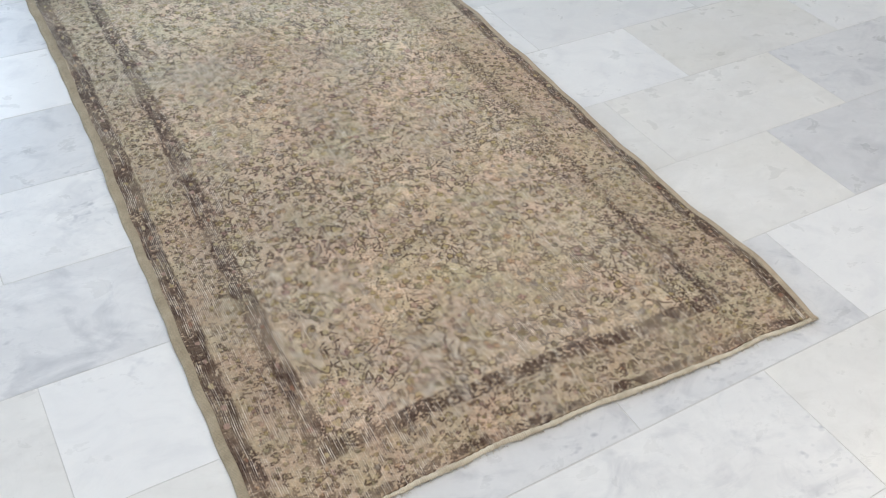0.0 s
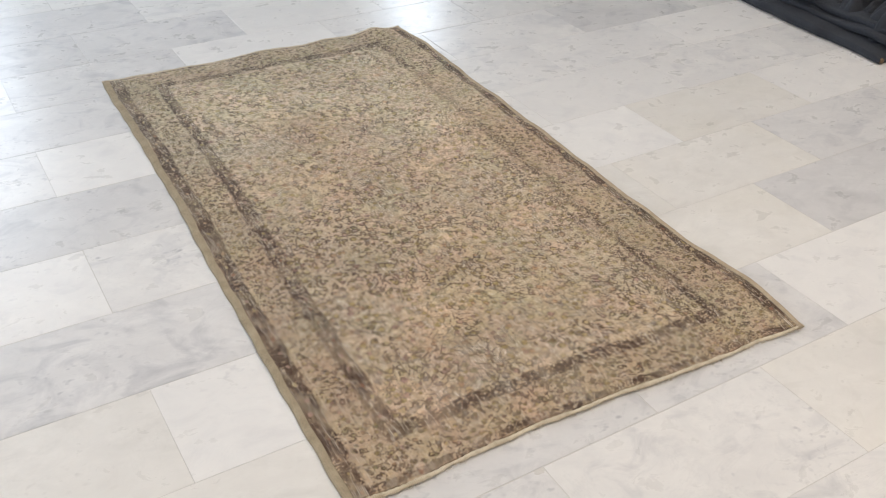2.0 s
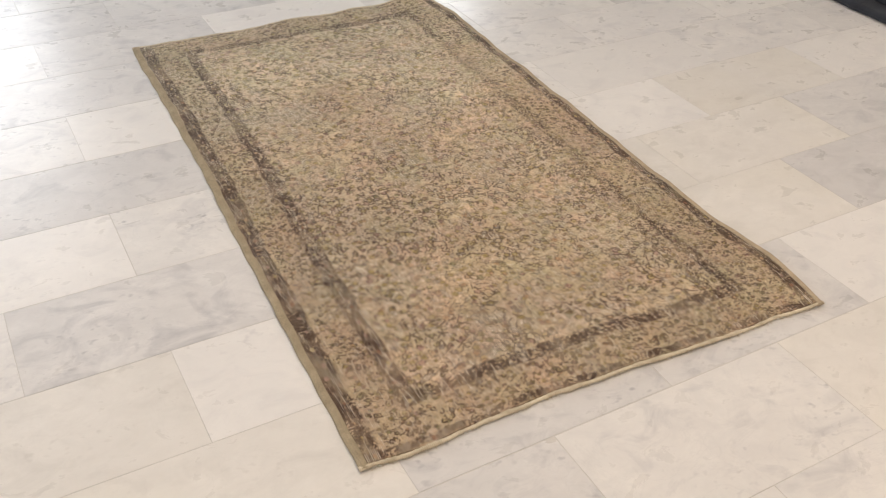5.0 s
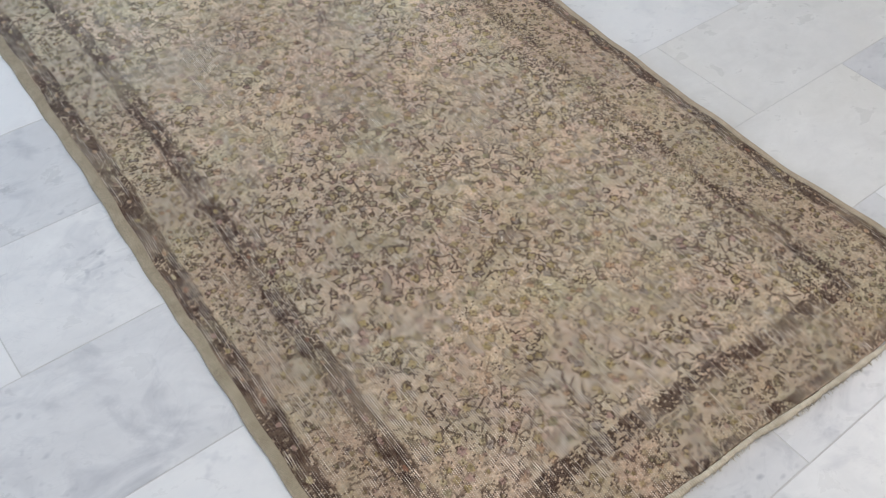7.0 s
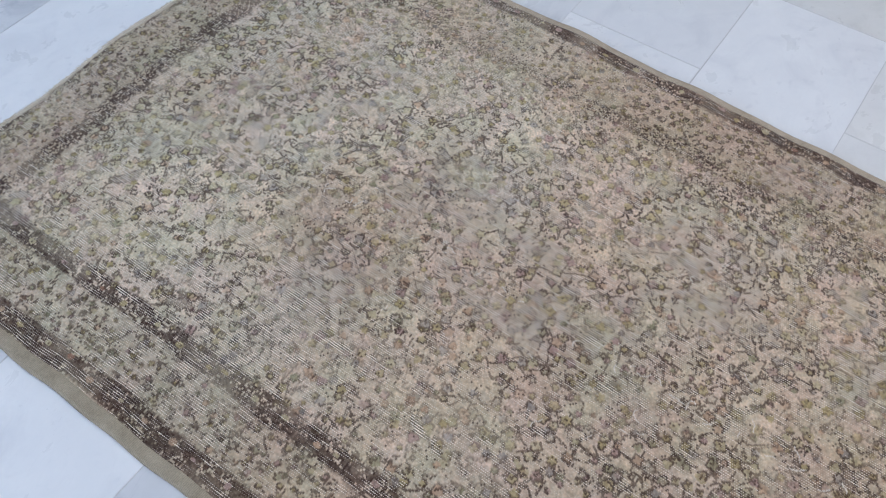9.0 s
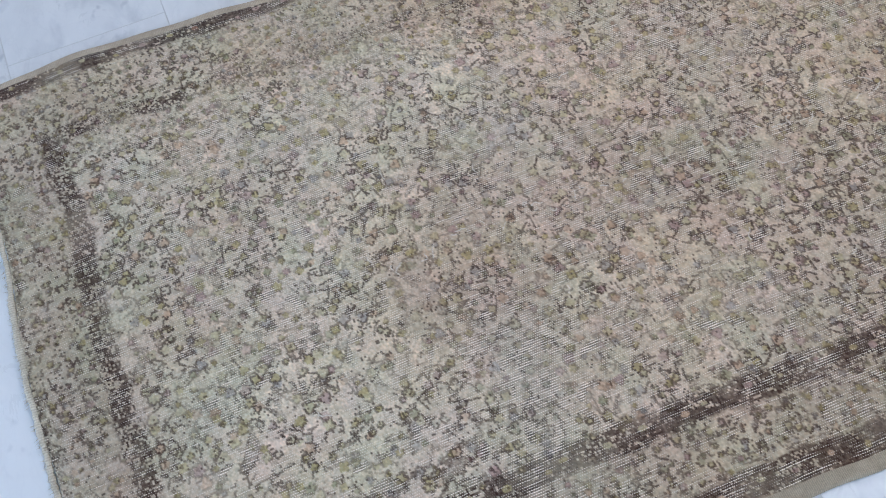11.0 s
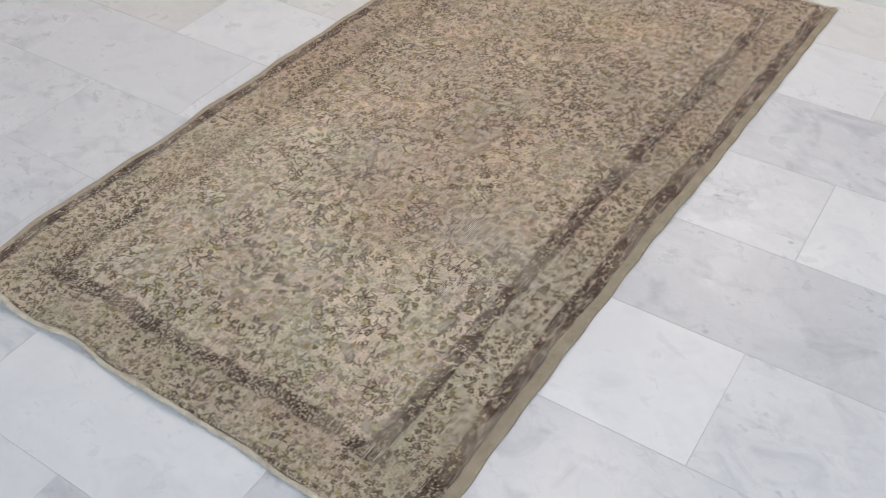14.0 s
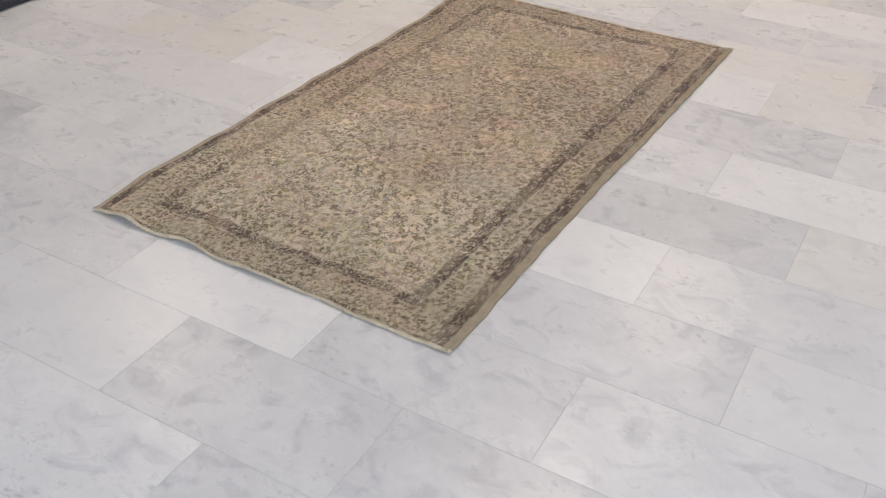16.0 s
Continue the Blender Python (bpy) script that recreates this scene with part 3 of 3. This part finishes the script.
# thin pale lines beside the dark bands
for v, w0, amount in ((GA - lean, 0.067, 0.3), (bd, 0.049, 0.3), (GB, 0.038, 0.3), (GB, 0.113, 0.3), (RL - GB, 0.026, 0.25)):
    thin = band(v, w0, w0 + KA * 0.9, 0.0004) * (single > 0.3)
    DYE[:] = DYE * (1 - amount * thin[..., None]) + np.array((0.50, 0.43, 0.33)) * amount * thin[..., None]
    DARK *= 1 - 0.7 * thin
# gold and rust flowers on the dark lines
for k in range(38):
    b = 0.03 + k * 0.056 + rng.uniform(-0.008, 0.008)
    shift_a = 0.012 * float(smooth_step(0.1, 1.6, np.float64(b)))
    for a in (0.037 + shift_a, 0.163 + shift_a, RW - 0.030):
        a, bb = a + rng.uniform(-0.006, 0.006), b + rng.uniform(-0.015, 0.015)
        sl = window_of(a, bb, 0.02)
        k1 = (np.hypot((GA[sl] - a) * rng.uniform(1.0, 1.8), GB[sl] - bb) < rng.uniform(0.0045, 0.0075)).astype(float)
        tint(sl, k1, (GOLD, STRAW, PEACH, ROSE, (0.22, 0.10, 0.06))[rng.integers(5)], 0.9)
        DARK[sl] *= 1 - 0.9 * k1
        BARE[sl] *= 1 - 0.7 * k1

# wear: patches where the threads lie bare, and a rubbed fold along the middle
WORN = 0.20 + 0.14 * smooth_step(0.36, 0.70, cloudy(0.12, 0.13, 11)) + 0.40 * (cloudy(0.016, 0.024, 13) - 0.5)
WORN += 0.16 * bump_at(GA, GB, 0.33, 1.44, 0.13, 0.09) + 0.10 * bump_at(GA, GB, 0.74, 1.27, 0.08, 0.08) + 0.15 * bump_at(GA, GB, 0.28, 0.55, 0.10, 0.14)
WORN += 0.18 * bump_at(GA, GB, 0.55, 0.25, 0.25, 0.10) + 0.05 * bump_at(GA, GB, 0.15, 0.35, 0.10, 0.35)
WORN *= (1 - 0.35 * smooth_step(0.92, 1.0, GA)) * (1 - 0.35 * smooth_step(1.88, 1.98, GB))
DARK *= 1 - (1 - 0.4 * BAND) * 0.45 * (1 - smooth_step(0.25, 0.65, cloudy(0.07, 0.06, 12)))
pale = np.clip(0.75 * bump_at(GA, GB, 0.33, 1.44, 0.12, 0.06) + 0.6 * bump_at(GA, GB, 0.74, 1.28, 0.05, 0.05) + 0.12 * bump_at(GA, GB, 0.95, 0.36, 0.12, 0.08), 0, 1)
DYE = DYE * (1 - 0.5 * pale[..., None]) + np.array((0.52, 0.46, 0.385)) * 0.5 * pale[..., None]
DARK *= 1 - 0.35 * pale
# a patch of plain taupe wool with straight sides
tan_patch = band(GA, 0.44, 0.57, 0.005) * band(GB, 1.505, 1.575, 0.005)
DYE = DYE * (1 - 0.4 * tan_patch[..., None]) + np.array((0.30, 0.24, 0.18)) * 0.4 * tan_patch[..., None]
DARK *= 1 - 0.3 * tan_patch
WORN *= 1 - 0.5 * tan_patch

# broad differences of tone: paler towards north and east, browner in mid-field
DYE *= 1 - bump_at(GA, GB, 0.52, 1.47, 0.16, 0.13)[..., None] * np.array((0.10, 0.15, 0.17))
DYE *= 1 - bump_at(GA, GB, 0.52, 1.05, 0.24, 0.26)[..., None] * np.array((0.03, 0.03, 0.03))
DYE *= 1 - bump_at(GA, GB, 0.62, 0.45, 0.20, 0.18)[..., None] * np.array((0.06, 0.08, 0.13))
DYE *= (1 + 0.10 * smooth_step(0.7, 1.1, GA) * smooth_step(0.3, 1.2, GB))[..., None]
DYE *= (1 + 0.13 * bump_at(GA, GB, 0.85, 1.4, 0.30, 0.55) + 0.12 * bump_at(GA, GB, 0.45, 1.75, 0.3, 0.25) - 0.12 * bump_at(GA, GB, 0.35, 0.72, 0.2, 0.25) + 0.05 * bump_at(GA, GB, 0.8, 0.55, 0.25, 0.3))[..., None]
DYE *= 1 + (0.015 * (1 - smooth_step(0.1, 0.7, GB)) - 0.05 * smooth_step(1.0, 1.8, GB))[..., None] * np.array((1.0, -0.2, -0.7))
DYE *= (1 + 0.12 * smooth_step(0.5, 1.9, GB))[..., None]
# single knots differ in colour
DYE *= by_knot(0.86, 1.14)[..., None]
DYE *= 1 + by_knot(-1.0, 1.0)[..., None] * np.array((0.03, -0.01, -0.04))
DARK = np.clip(np.maximum(DARK, 0.8 * (single < 0.07) * smooth_step(0.3, 0.6, cloudy(0.02, 0.02, 21))), 0, 1)
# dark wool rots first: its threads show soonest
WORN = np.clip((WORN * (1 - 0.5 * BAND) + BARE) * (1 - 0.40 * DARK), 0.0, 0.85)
ink_tone = cloudy(0.08, 0.08, 17)[..., None]
BROWN = (1 - ink_tone) * np.array((0.046, 0.0185, 0.0105)) + ink_tone * np.array((0.036, 0.0165, 0.0125))
DYE = DYE * (1 - DARK[..., None]) + BROWN * DARK[..., None]

# pulled cotton threads, pale, along the middle fold and scattered over the field
for k in range(64):
    if k < 42:
        a, b = 0.575 + rng.uniform(-0.014, 0.014), 0.45 + k * 0.030 + rng.uniform(-0.01, 0.01)
    else:
        a, b = rng.uniform(0.25, 0.95), rng.uniform(0.25, 1.9)
    ang = rng.uniform(0.3, 2.8)
    for q in range(rng.integers(8, 26)):
        ang += rng.uniform(-0.5, 0.5)
        a, b = a + 0.0012 * math.cos(ang), b + 0.0012 * math.sin(ang)
        j, i = knot(a, b)
        if 0 <= j < NB and 0 <= i < NA:
            DYE[j, i] = np.array((0.64, 0.57, 0.47)) * rng.uniform(0.85, 1.05)
            WORN[j, i] *= 0.3

rug = tagged(new("rug"), "worn vintage beige wool rug with brown floral pattern", "rug")


def rug_body():
    """The pile as one thin body: its patterned top, two points to a knot each way, and a skirt down to the floor."""
    NX, NY = NA, NB
    x, y = rug_point(GA, GB)
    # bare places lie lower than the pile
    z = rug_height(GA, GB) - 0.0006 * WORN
    top = np.stack([x, y, z], -1).reshape(-1, 3)
    idx = np.arange(NX * NY).reshape(NY, NX)
    quads = np.stack([idx[:-1, :-1], idx[:-1, 1:], idx[1:, 1:], idx[1:, :-1]], -1).reshape(-1, 4)
    rim = np.concatenate([idx[0, :-1], idx[:-1, -1], idx[-1, :0:-1], idx[:0:-1, 0]])
    low = top[rim].copy()
    low[:, 2] = np.maximum(low[:, 2] - 0.0068, 0.0004)
    base = NX * NY
    k = np.arange(len(rim))
    skirt = np.stack([rim, base + k, base + (k + 1) % len(rim), np.roll(rim, -1)], -1)
    verts = np.concatenate([top, low])
    faces = np.concatenate([quads, skirt])
    me = bpy.data.meshes.new("woven_field")
    me.vertices.add(len(verts))
    me.vertices.foreach_set("co", verts.astype(np.float32).ravel())
    me.loops.add(faces.size)
    me.loops.foreach_set("vertex_index", faces.astype(np.int32).ravel())
    me.polygons.add(len(faces))
    me.polygons.foreach_set("loop_start", np.arange(0, faces.size, 4, dtype=np.int32))
    me.polygons.foreach_set("use_smooth", np.ones(len(faces), dtype=bool))
    me.update(calc_edges=True)
    rgba = np.concatenate([np.clip(DYE, 0.008, 0.9), np.ones((NY, NX, 1))], -1).reshape(-1, 4)
    threads = np.stack([GA / 0.0038, GB / 0.0036, np.zeros_like(GA)], -1).reshape(-1, 3)
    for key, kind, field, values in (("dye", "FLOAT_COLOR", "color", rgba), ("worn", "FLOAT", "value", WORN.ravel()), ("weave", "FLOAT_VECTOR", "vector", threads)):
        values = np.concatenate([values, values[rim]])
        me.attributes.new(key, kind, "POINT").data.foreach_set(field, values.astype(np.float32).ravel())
    me.materials.append(PILE)
    ob = new("woven_field", me)
    ob.parent = rug
    return tagged(ob, "thin worn wool pile with bare cotton threads")


rug_body()


def side_strip(name, a_out, a_in, mat, label, fat):
    """A selvedge: a rounded flat-woven band along a long side."""
    rows = []
    bs = np.linspace(0.004, RL - 0.003, 420)
    prof = np.linspace(0, 1, 7)
    for b in bs:
        row = []
        for k in prof:
            a = a_out + (a_in(b) - a_out) * k
            x, y = rug_point(np.float64(a), b)
            h = rug_height(np.float64(a), b)
            arch = fat * math.sqrt(max(0.0, 1 - (2 * k - 1) ** 6))
            row.append((float(x), float(y), float(h - 0.004 + arch)))
        for k in (1, 0):
            a = a_out + (a_in(b) - a_out) * k
            x, y = rug_point(np.float64(a), b)
            row.append((float(x), float(y), max(0.0004, float(rug_height(np.float64(a), b)) - 0.0072)))
        rows.append(row)
    return sheet(name, rows, mat, rug, label, closed=True)


side_strip("selvedge", 0.001, lambda b: 0.0215 + 0.0075 * min(1.0, b / 1.6), SELVEDGE, "wide flat khaki woven selvedge", 0.0045)
side_strip("selvedge", RW - 0.001, lambda b: RW - 0.0178, SELVEDGE_PALE, "narrow beige woven selvedge", 0.0050)


def end_cord(b_mid, radius, label):
    """A plaited cotton cord along an end."""
    rows = []
    for k, a in enumerate(np.linspace(0.0, RW, 520)):
        x, y = rug_point(np.float64(a), b_mid)
        h = float(rug_height(np.float64(a), b_mid))
        lump = 0.95 + 0.12 * math.sin(a * 430) + 0.32 * noise.noise((a * 34, b_mid, 0.3)) + 0.25 * noise.noise((a * 9, b_mid, 4.3))
        wander = 0.0026 * noise.noise((a * 25, b_mid * 3, 1.7))
        c = max(radius * 0.62, h - 0.0030)
        ring = []
        for q in range(8):
            th = q * math.pi / 4
            ring.append((float(x), float(y) + wander + radius * lump * math.cos(th), c + radius * 0.60 * lump * math.sin(th)))
        rows.append(ring)
    return sheet("end_cord", rows, CORD, rug, label, closed=True)


end_cord(0.0070, 0.0060, "cream cotton cord along a short end")
end_cord(RL - 0.0060, 0.0062, "cream cotton cord along a short end")


def end_tufts(name, b, sign):
    """Loose cotton ends that stick out of the cord."""
    bm = bmesh.new()
    r = random.Random(3 + sign)
    for k in range(230):
        a = r.uniform(0.01, RW - 0.01)
        x, y = (float(v) for v in rug_point(np.float64(a), b))
        z = float(rug_height(np.float64(a), b))
        length, w = r.uniform(0.003, 0.009), 0.0006
        dx = r.uniform(-0.004, 0.004)
        tip = (x + dx, y + sign * length, max(0.001, z - r.uniform(0.002, 0.006)))
        p = [bm.verts.new(q) for q in ((x - w, y, z - 0.003), (x + w, y, z - 0.003), (x, y, z - 0.0015), tip)]
        for f in ((0, 1, 3), (1, 2, 3), (2, 0, 3)):
            bm.faces.new([p[i] for i in f])
    tagged(part(name, bm, CORD, rug, "short loose cotton ends"), kind="stuff")


end_tufts("fringe", 0.001, -1)
end_tufts("fringe", RL - 0.001, 1)

# ---- the heap of dark folded cloth ----
heap = tagged(new("folded_cloth"), "heap of folded charcoal cloth lying on the marble floor", "cloth")
heap.location = (2.722, 1.02, 0)


def folded_layer(y0, y1, x0, depth, z0, thick, seed, mat, label):
    """A folded thickness of cloth: its rounded fold lies in front."""
    rows = []
    for k in range(61):
        t = k / 60
        y = y0 + (y1 - y0) * t
        f = x0 + 0.022 * t + 0.010 * noise.noise((y * 3.1, seed, 0)) + 0.005 * noise.noise((y * 11, seed, 2))
        sag = 0.012 * noise.noise((y * 4.3, seed, 5)) + 0.006 * noise.noise((y * 14, seed, 6))
        hh = thick * (1 + 0.25 * noise.noise((y * 2.7, seed, 9))) * (0.5 + 0.5 * min(1.0, (t / 0.10) ** 0.7))
        row = []
        for q in range(9):
            th = -math.pi / 2 + math.pi * q / 8
            row.append((f + hh * 0.5 * (1 - math.cos(th)) * 0.9, y, max(0.001, z0 + hh * 0.5 * (1 + math.sin(th)) + (sag if z0 > 0.01 else max(0, sag) * (q / 8)))))
        for q in range(1, 13):
            d = q / 12
            row.append((f + hh * 0.45 + depth * d, y, z0 + hh + sag + 0.018 * noise.noise((d * 5, y * 5, seed)) + 0.03 * d * (1 - d)))
        row.append((f + hh * 0.45 + depth, y, z0 + 0.001))
        rows.append(row)
    return sheet("fold", rows, mat, heap, label, closed=True)


folded_layer(0.0, 1.35, 0.0, 0.80, 0.001, 0.038, 1.0, CHARCOAL, "flat folded charcoal cloth")
folded_layer(0.03, 1.35, 0.085, 0.70, 0.040, 0.024, 4.0, CHARCOAL, "flat folded charcoal cloth")
folded_layer(0.02, 1.35, 0.120, 0.66, 0.066, 0.026, 6.0, CHARCOAL, "flat folded charcoal cloth")
folded_layer(0.46, 1.35, 0.075, 0.62, 0.094, 0.018, 7.0, CHARCOAL, "flat folded charcoal cloth")
folded_layer(0.50, 1.35, 0.110, 0.58, 0.114, 0.018, 9.0, CHARCOAL, "flat folded charcoal cloth")
folded_layer(0.56, 1.35, 0.150, 0.55, 0.134, 0.022, 12.0, CHARCOAL, "flat folded charcoal cloth")


def draped(x0, x1, y0, y1, z0, h, turn, seed, mat, label):
    """Bunched cloth: a mound gathered into pleats and creases, its hem turned under."""
    rows, c, s = [], math.cos(turn), math.sin(turn)
    for i in range(81):
        u = i / 40 - 1
        row = []
        for j in range(81):
            v = j / 40 - 1
            x, y = u * (x1 - x0) / 2, v * (y1 - y0) / 2
            p, q = x * s + y * c, x * c - y * s
            warp = 0.05 * noise.noise((q * 5, p * 4, seed + 3))
            pleat = -1.1 + 3.9 * abs(noise.noise(((p + warp) * 12.5, q * 2.6, seed)))
            crease = 1 - 2.4 * abs(noise.noise(((p - warp) * 30 + q * 14, q * 15, seed + 7)))
            small = noise.noise((x * 40, y * 40, seed))
            rim = 0.10 * noise.noise((u * 2.5, v * 2.5, seed + 11))
            r = min(1.0, (abs(u) ** 3 + abs(v) ** 3) ** (1 / 3) * (1 + rim))
            dome = (1 - r ** 3) ** 0.42
            back = 0.72 + 0.28 * (u * 0.5 + 0.5)
            z = dome * (h * back * (0.80 + 0.50 * pleat) + 0.026 * crease + 0.004 * small)
            k = 1 + 0.10 * pleat * (1 - dome)
            row.append(((x0 + x1) / 2 + x * k, (y0 + y1) / 2 + y * k, max(0.001, z0 + z - 0.07 * (1 - dome))))
        rows.append(row)
    return sheet("draped_cloth", rows, mat, heap, label)


draped(0.11, 0.60, -0.08, 0.24, 0.088, 0.115, 0.25, 2.0, CHARCOAL_SHINY, "pleated, creased charcoal cloth")
draped(0.15, 0.68, 0.16, 0.50, 0.090, 0.135, -0.30, 5.0, CHARCOAL_SHINY, "pleated, creased charcoal cloth")
draped(0.28, 0.86, -0.04, 0.46, 0.090, 0.215, 0.15, 6.0, CHARCOAL, "pleated, creased charcoal cloth")
draped(0.21, 0.76, 0.44, 0.84, 0.130, 0.150, 0.35, 8.0, CHARCOAL_SHINY, "pleated, creased charcoal cloth")
draped(0.44, 0.95, 0.44, 0.98, 0.130, 0.235, -0.2, 9.0, CHARCOAL, "pleated, creased charcoal cloth")
draped(0.38, 0.90, 0.84, 1.30, 0.130, 0.180, 0.2, 12.0, CHARCOAL_SHINY, "pleated, creased charcoal cloth")
draped(0.16, 0.40, -0.10, 0.05, 0.001, 0.080, 0.5, 13.0, CHARCOAL_SHINY, "pleated, creased charcoal cloth")


def frayed_corner():
    bm = bmesh.new()
    r = random.Random(5)
    bmesh.ops.create_icosphere(bm, subdivisions=2, radius=0.010, matrix=Matrix.Translation((0.014, -0.003, 0.014)) @ Matrix.Diagonal((0.9, 0.5, 1.0, 1)))
    for v in bm.verts:
        v.co += Vector((r.uniform(-1, 1), r.uniform(-1, 1), r.uniform(-1, 1))) * 0.004
    part("frayed_corner", bm, TAN, heap, "frayed tan wool at the cloth's corner")


frayed_corner()

# ---- the marble floor ----
floor = tagged(boxes("floor", [(ROOM_W - T, ROOM_S - T, -0.12, ROOM_E + T, ROOM_N + T, -0.0009)], GROUT), "floor of polished white and grey marble slabs in running bond", "floor", kind="structure")
TURN = radians(2.0)
PU, PV, JOINT = 0.622, 0.3055, 0.0019
TONES = {(0, 3): "slate", (0, 0): "white", (1, 0): "grey", (-1, -1): "slate", (-1, 2): "grey", (-1, 3): "white", (5, 4): "grey", (6, 1): "white", (6, 0): "grey",
         (7, 1): "grey", (7, 2): "white", (3, 0): "grey", (3, -1): "cream", (2, 0): "pale", (2, -1): "white", (4, 0): "white", (4, -1): "pale", (5, 0): "grey",
         (5, -1): "white", (-2, 0): "grey", (-2, -1): "pale", (-2, 1): "pale", (-2, 2): "cream", (-3, 2): "pale", (0, -1): "cream", (1, 3): "cream", (2, 3): "cream", (2, 2): "white", (1, 2): "cream",
         (3, 3): "white", (3, 2): "white", (4, 3): "pale", (4, 4): "white", (2, 4): "white", (5, 2): "pale", (5, 3): "pale", (4, 2): "pale", (6, -1): "pale",
         (7, 0): "grey", (8, 0): "grey", (8, 1): "pale", (1, -1): "pale", (0, 4): "pale", (-1, 4): "white", (0, 2): "cream"}


def slab_mesh(name, u, v, mat):
    """A slab with a fine bevel, its corner at the origin."""
    h, b = 0.0, 0.0006
    bm = bmesh.new()
    ring0 = [bm.verts.new(p) for p in ((0, 0, -0.02), (u, 0, -0.02), (u, v, -0.02), (0, v, -0.02))]
    ring1 = [bm.verts.new(p) for p in ((0, 0, h - b * 0.7), (u, 0, h - b * 0.7), (u, v, h - b * 0.7), (0, v, h - b * 0.7))]
    ring2 = [bm.verts.new(p) for p in ((b, b, h), (u - b, b, h), (u - b, v - b, h), (b, v - b, h))]
    for lo, hi in ((ring0, ring1), (ring1, ring2)):
        for i in range(4):
            bm.faces.new((lo[i], lo[(i + 1) % 4], hi[(i + 1) % 4], hi[i]))
    bm.faces.new(ring2)
    me = bpy.data.meshes.new(name)
    bm.to_mesh(me)
    bm.free()
    me.materials.append(mat)
    return me


SLABS = {k: slab_mesh("slab_" + k, PU - JOINT, PV - JOINT, m) for k, m in MARBLE.items()}
pick = random.Random(21)
rest = bmesh.new()
for n in range(-18, 20):
    v0 = 0.20 + PV * n
    u_first = -0.24 if n % 2 == 0 else -0.551
    for k in range(-8, 12):
        u0 = u_first + PU * k
        x = u0 * math.cos(TURN) - v0 * math.sin(TURN)
        y = u0 * math.sin(TURN) + v0 * math.cos(TURN)
        if not (ROOM_W - 0.05 < x < ROOM_E - 0.55 and ROOM_S < y < ROOM_N - 0.33):
            continue
        tone_name = TONES.get((n, k)) or pick.choice(("pale", "pale", "white", "grey", "pale", "cream"))
        if -2.4 < x < 4.0 and -1.7 < y < 4.0:
            slab = new("slab", SLABS[tone_name])
            slab.parent = floor
            slab.location = (x + pick.uniform(-0.0005, 0.0005), y + pick.uniform(-0.0005, 0.0005), pick.uniform(-0.0001, 0.0001))
            slab.rotation_euler = (0, 0, TURN + pick.uniform(-0.0008, 0.0008))
        else:
            c, s = math.cos(TURN), math.sin(TURN)
            w, d = PU - JOINT, PV - JOINT
            q = [rest.verts.new((x + p * c - r * s, y + p * s + r * c, 0.0)) for p, r in ((0, 0), (w, 0), (w, d), (0, d))]
            rest.faces.new(q)
far = part("paving", rest, MARBLE["pale"], floor)
tagged(far, kind="stuff")


def corner_chip(u, v, size):
    """A slab corner broken off and filled with grey grout."""
    bm = bmesh.new()
    r = random.Random(8)
    ring = []
    for k in range(16):
        th = 2 * math.pi * k / 16
        d = size * (0.8 + 0.3 * r.random())
        pu, pv = u + min(0.010, d * math.cos(th)), v + min(0.005, 0.55 * d * math.sin(th))
        ring.append((pu * math.cos(TURN) - pv * math.sin(TURN), pu * math.sin(TURN) + pv * math.cos(TURN)))
    top = [bm.verts.new((x, y, 0.0005)) for x, y in ring]
    low = [bm.verts.new((x, y, -0.004)) for x, y in ring]
    bm.faces.new(top)
    for k in range(16):
        bm.faces.new((low[k], low[(k + 1) % 16], top[(k + 1) % 16], top[k]))
    part("corner_chip", bm, GROUT, floor, "broken slab corner filled with grey grout")


corner_chip(0.370, -0.113, 0.014)
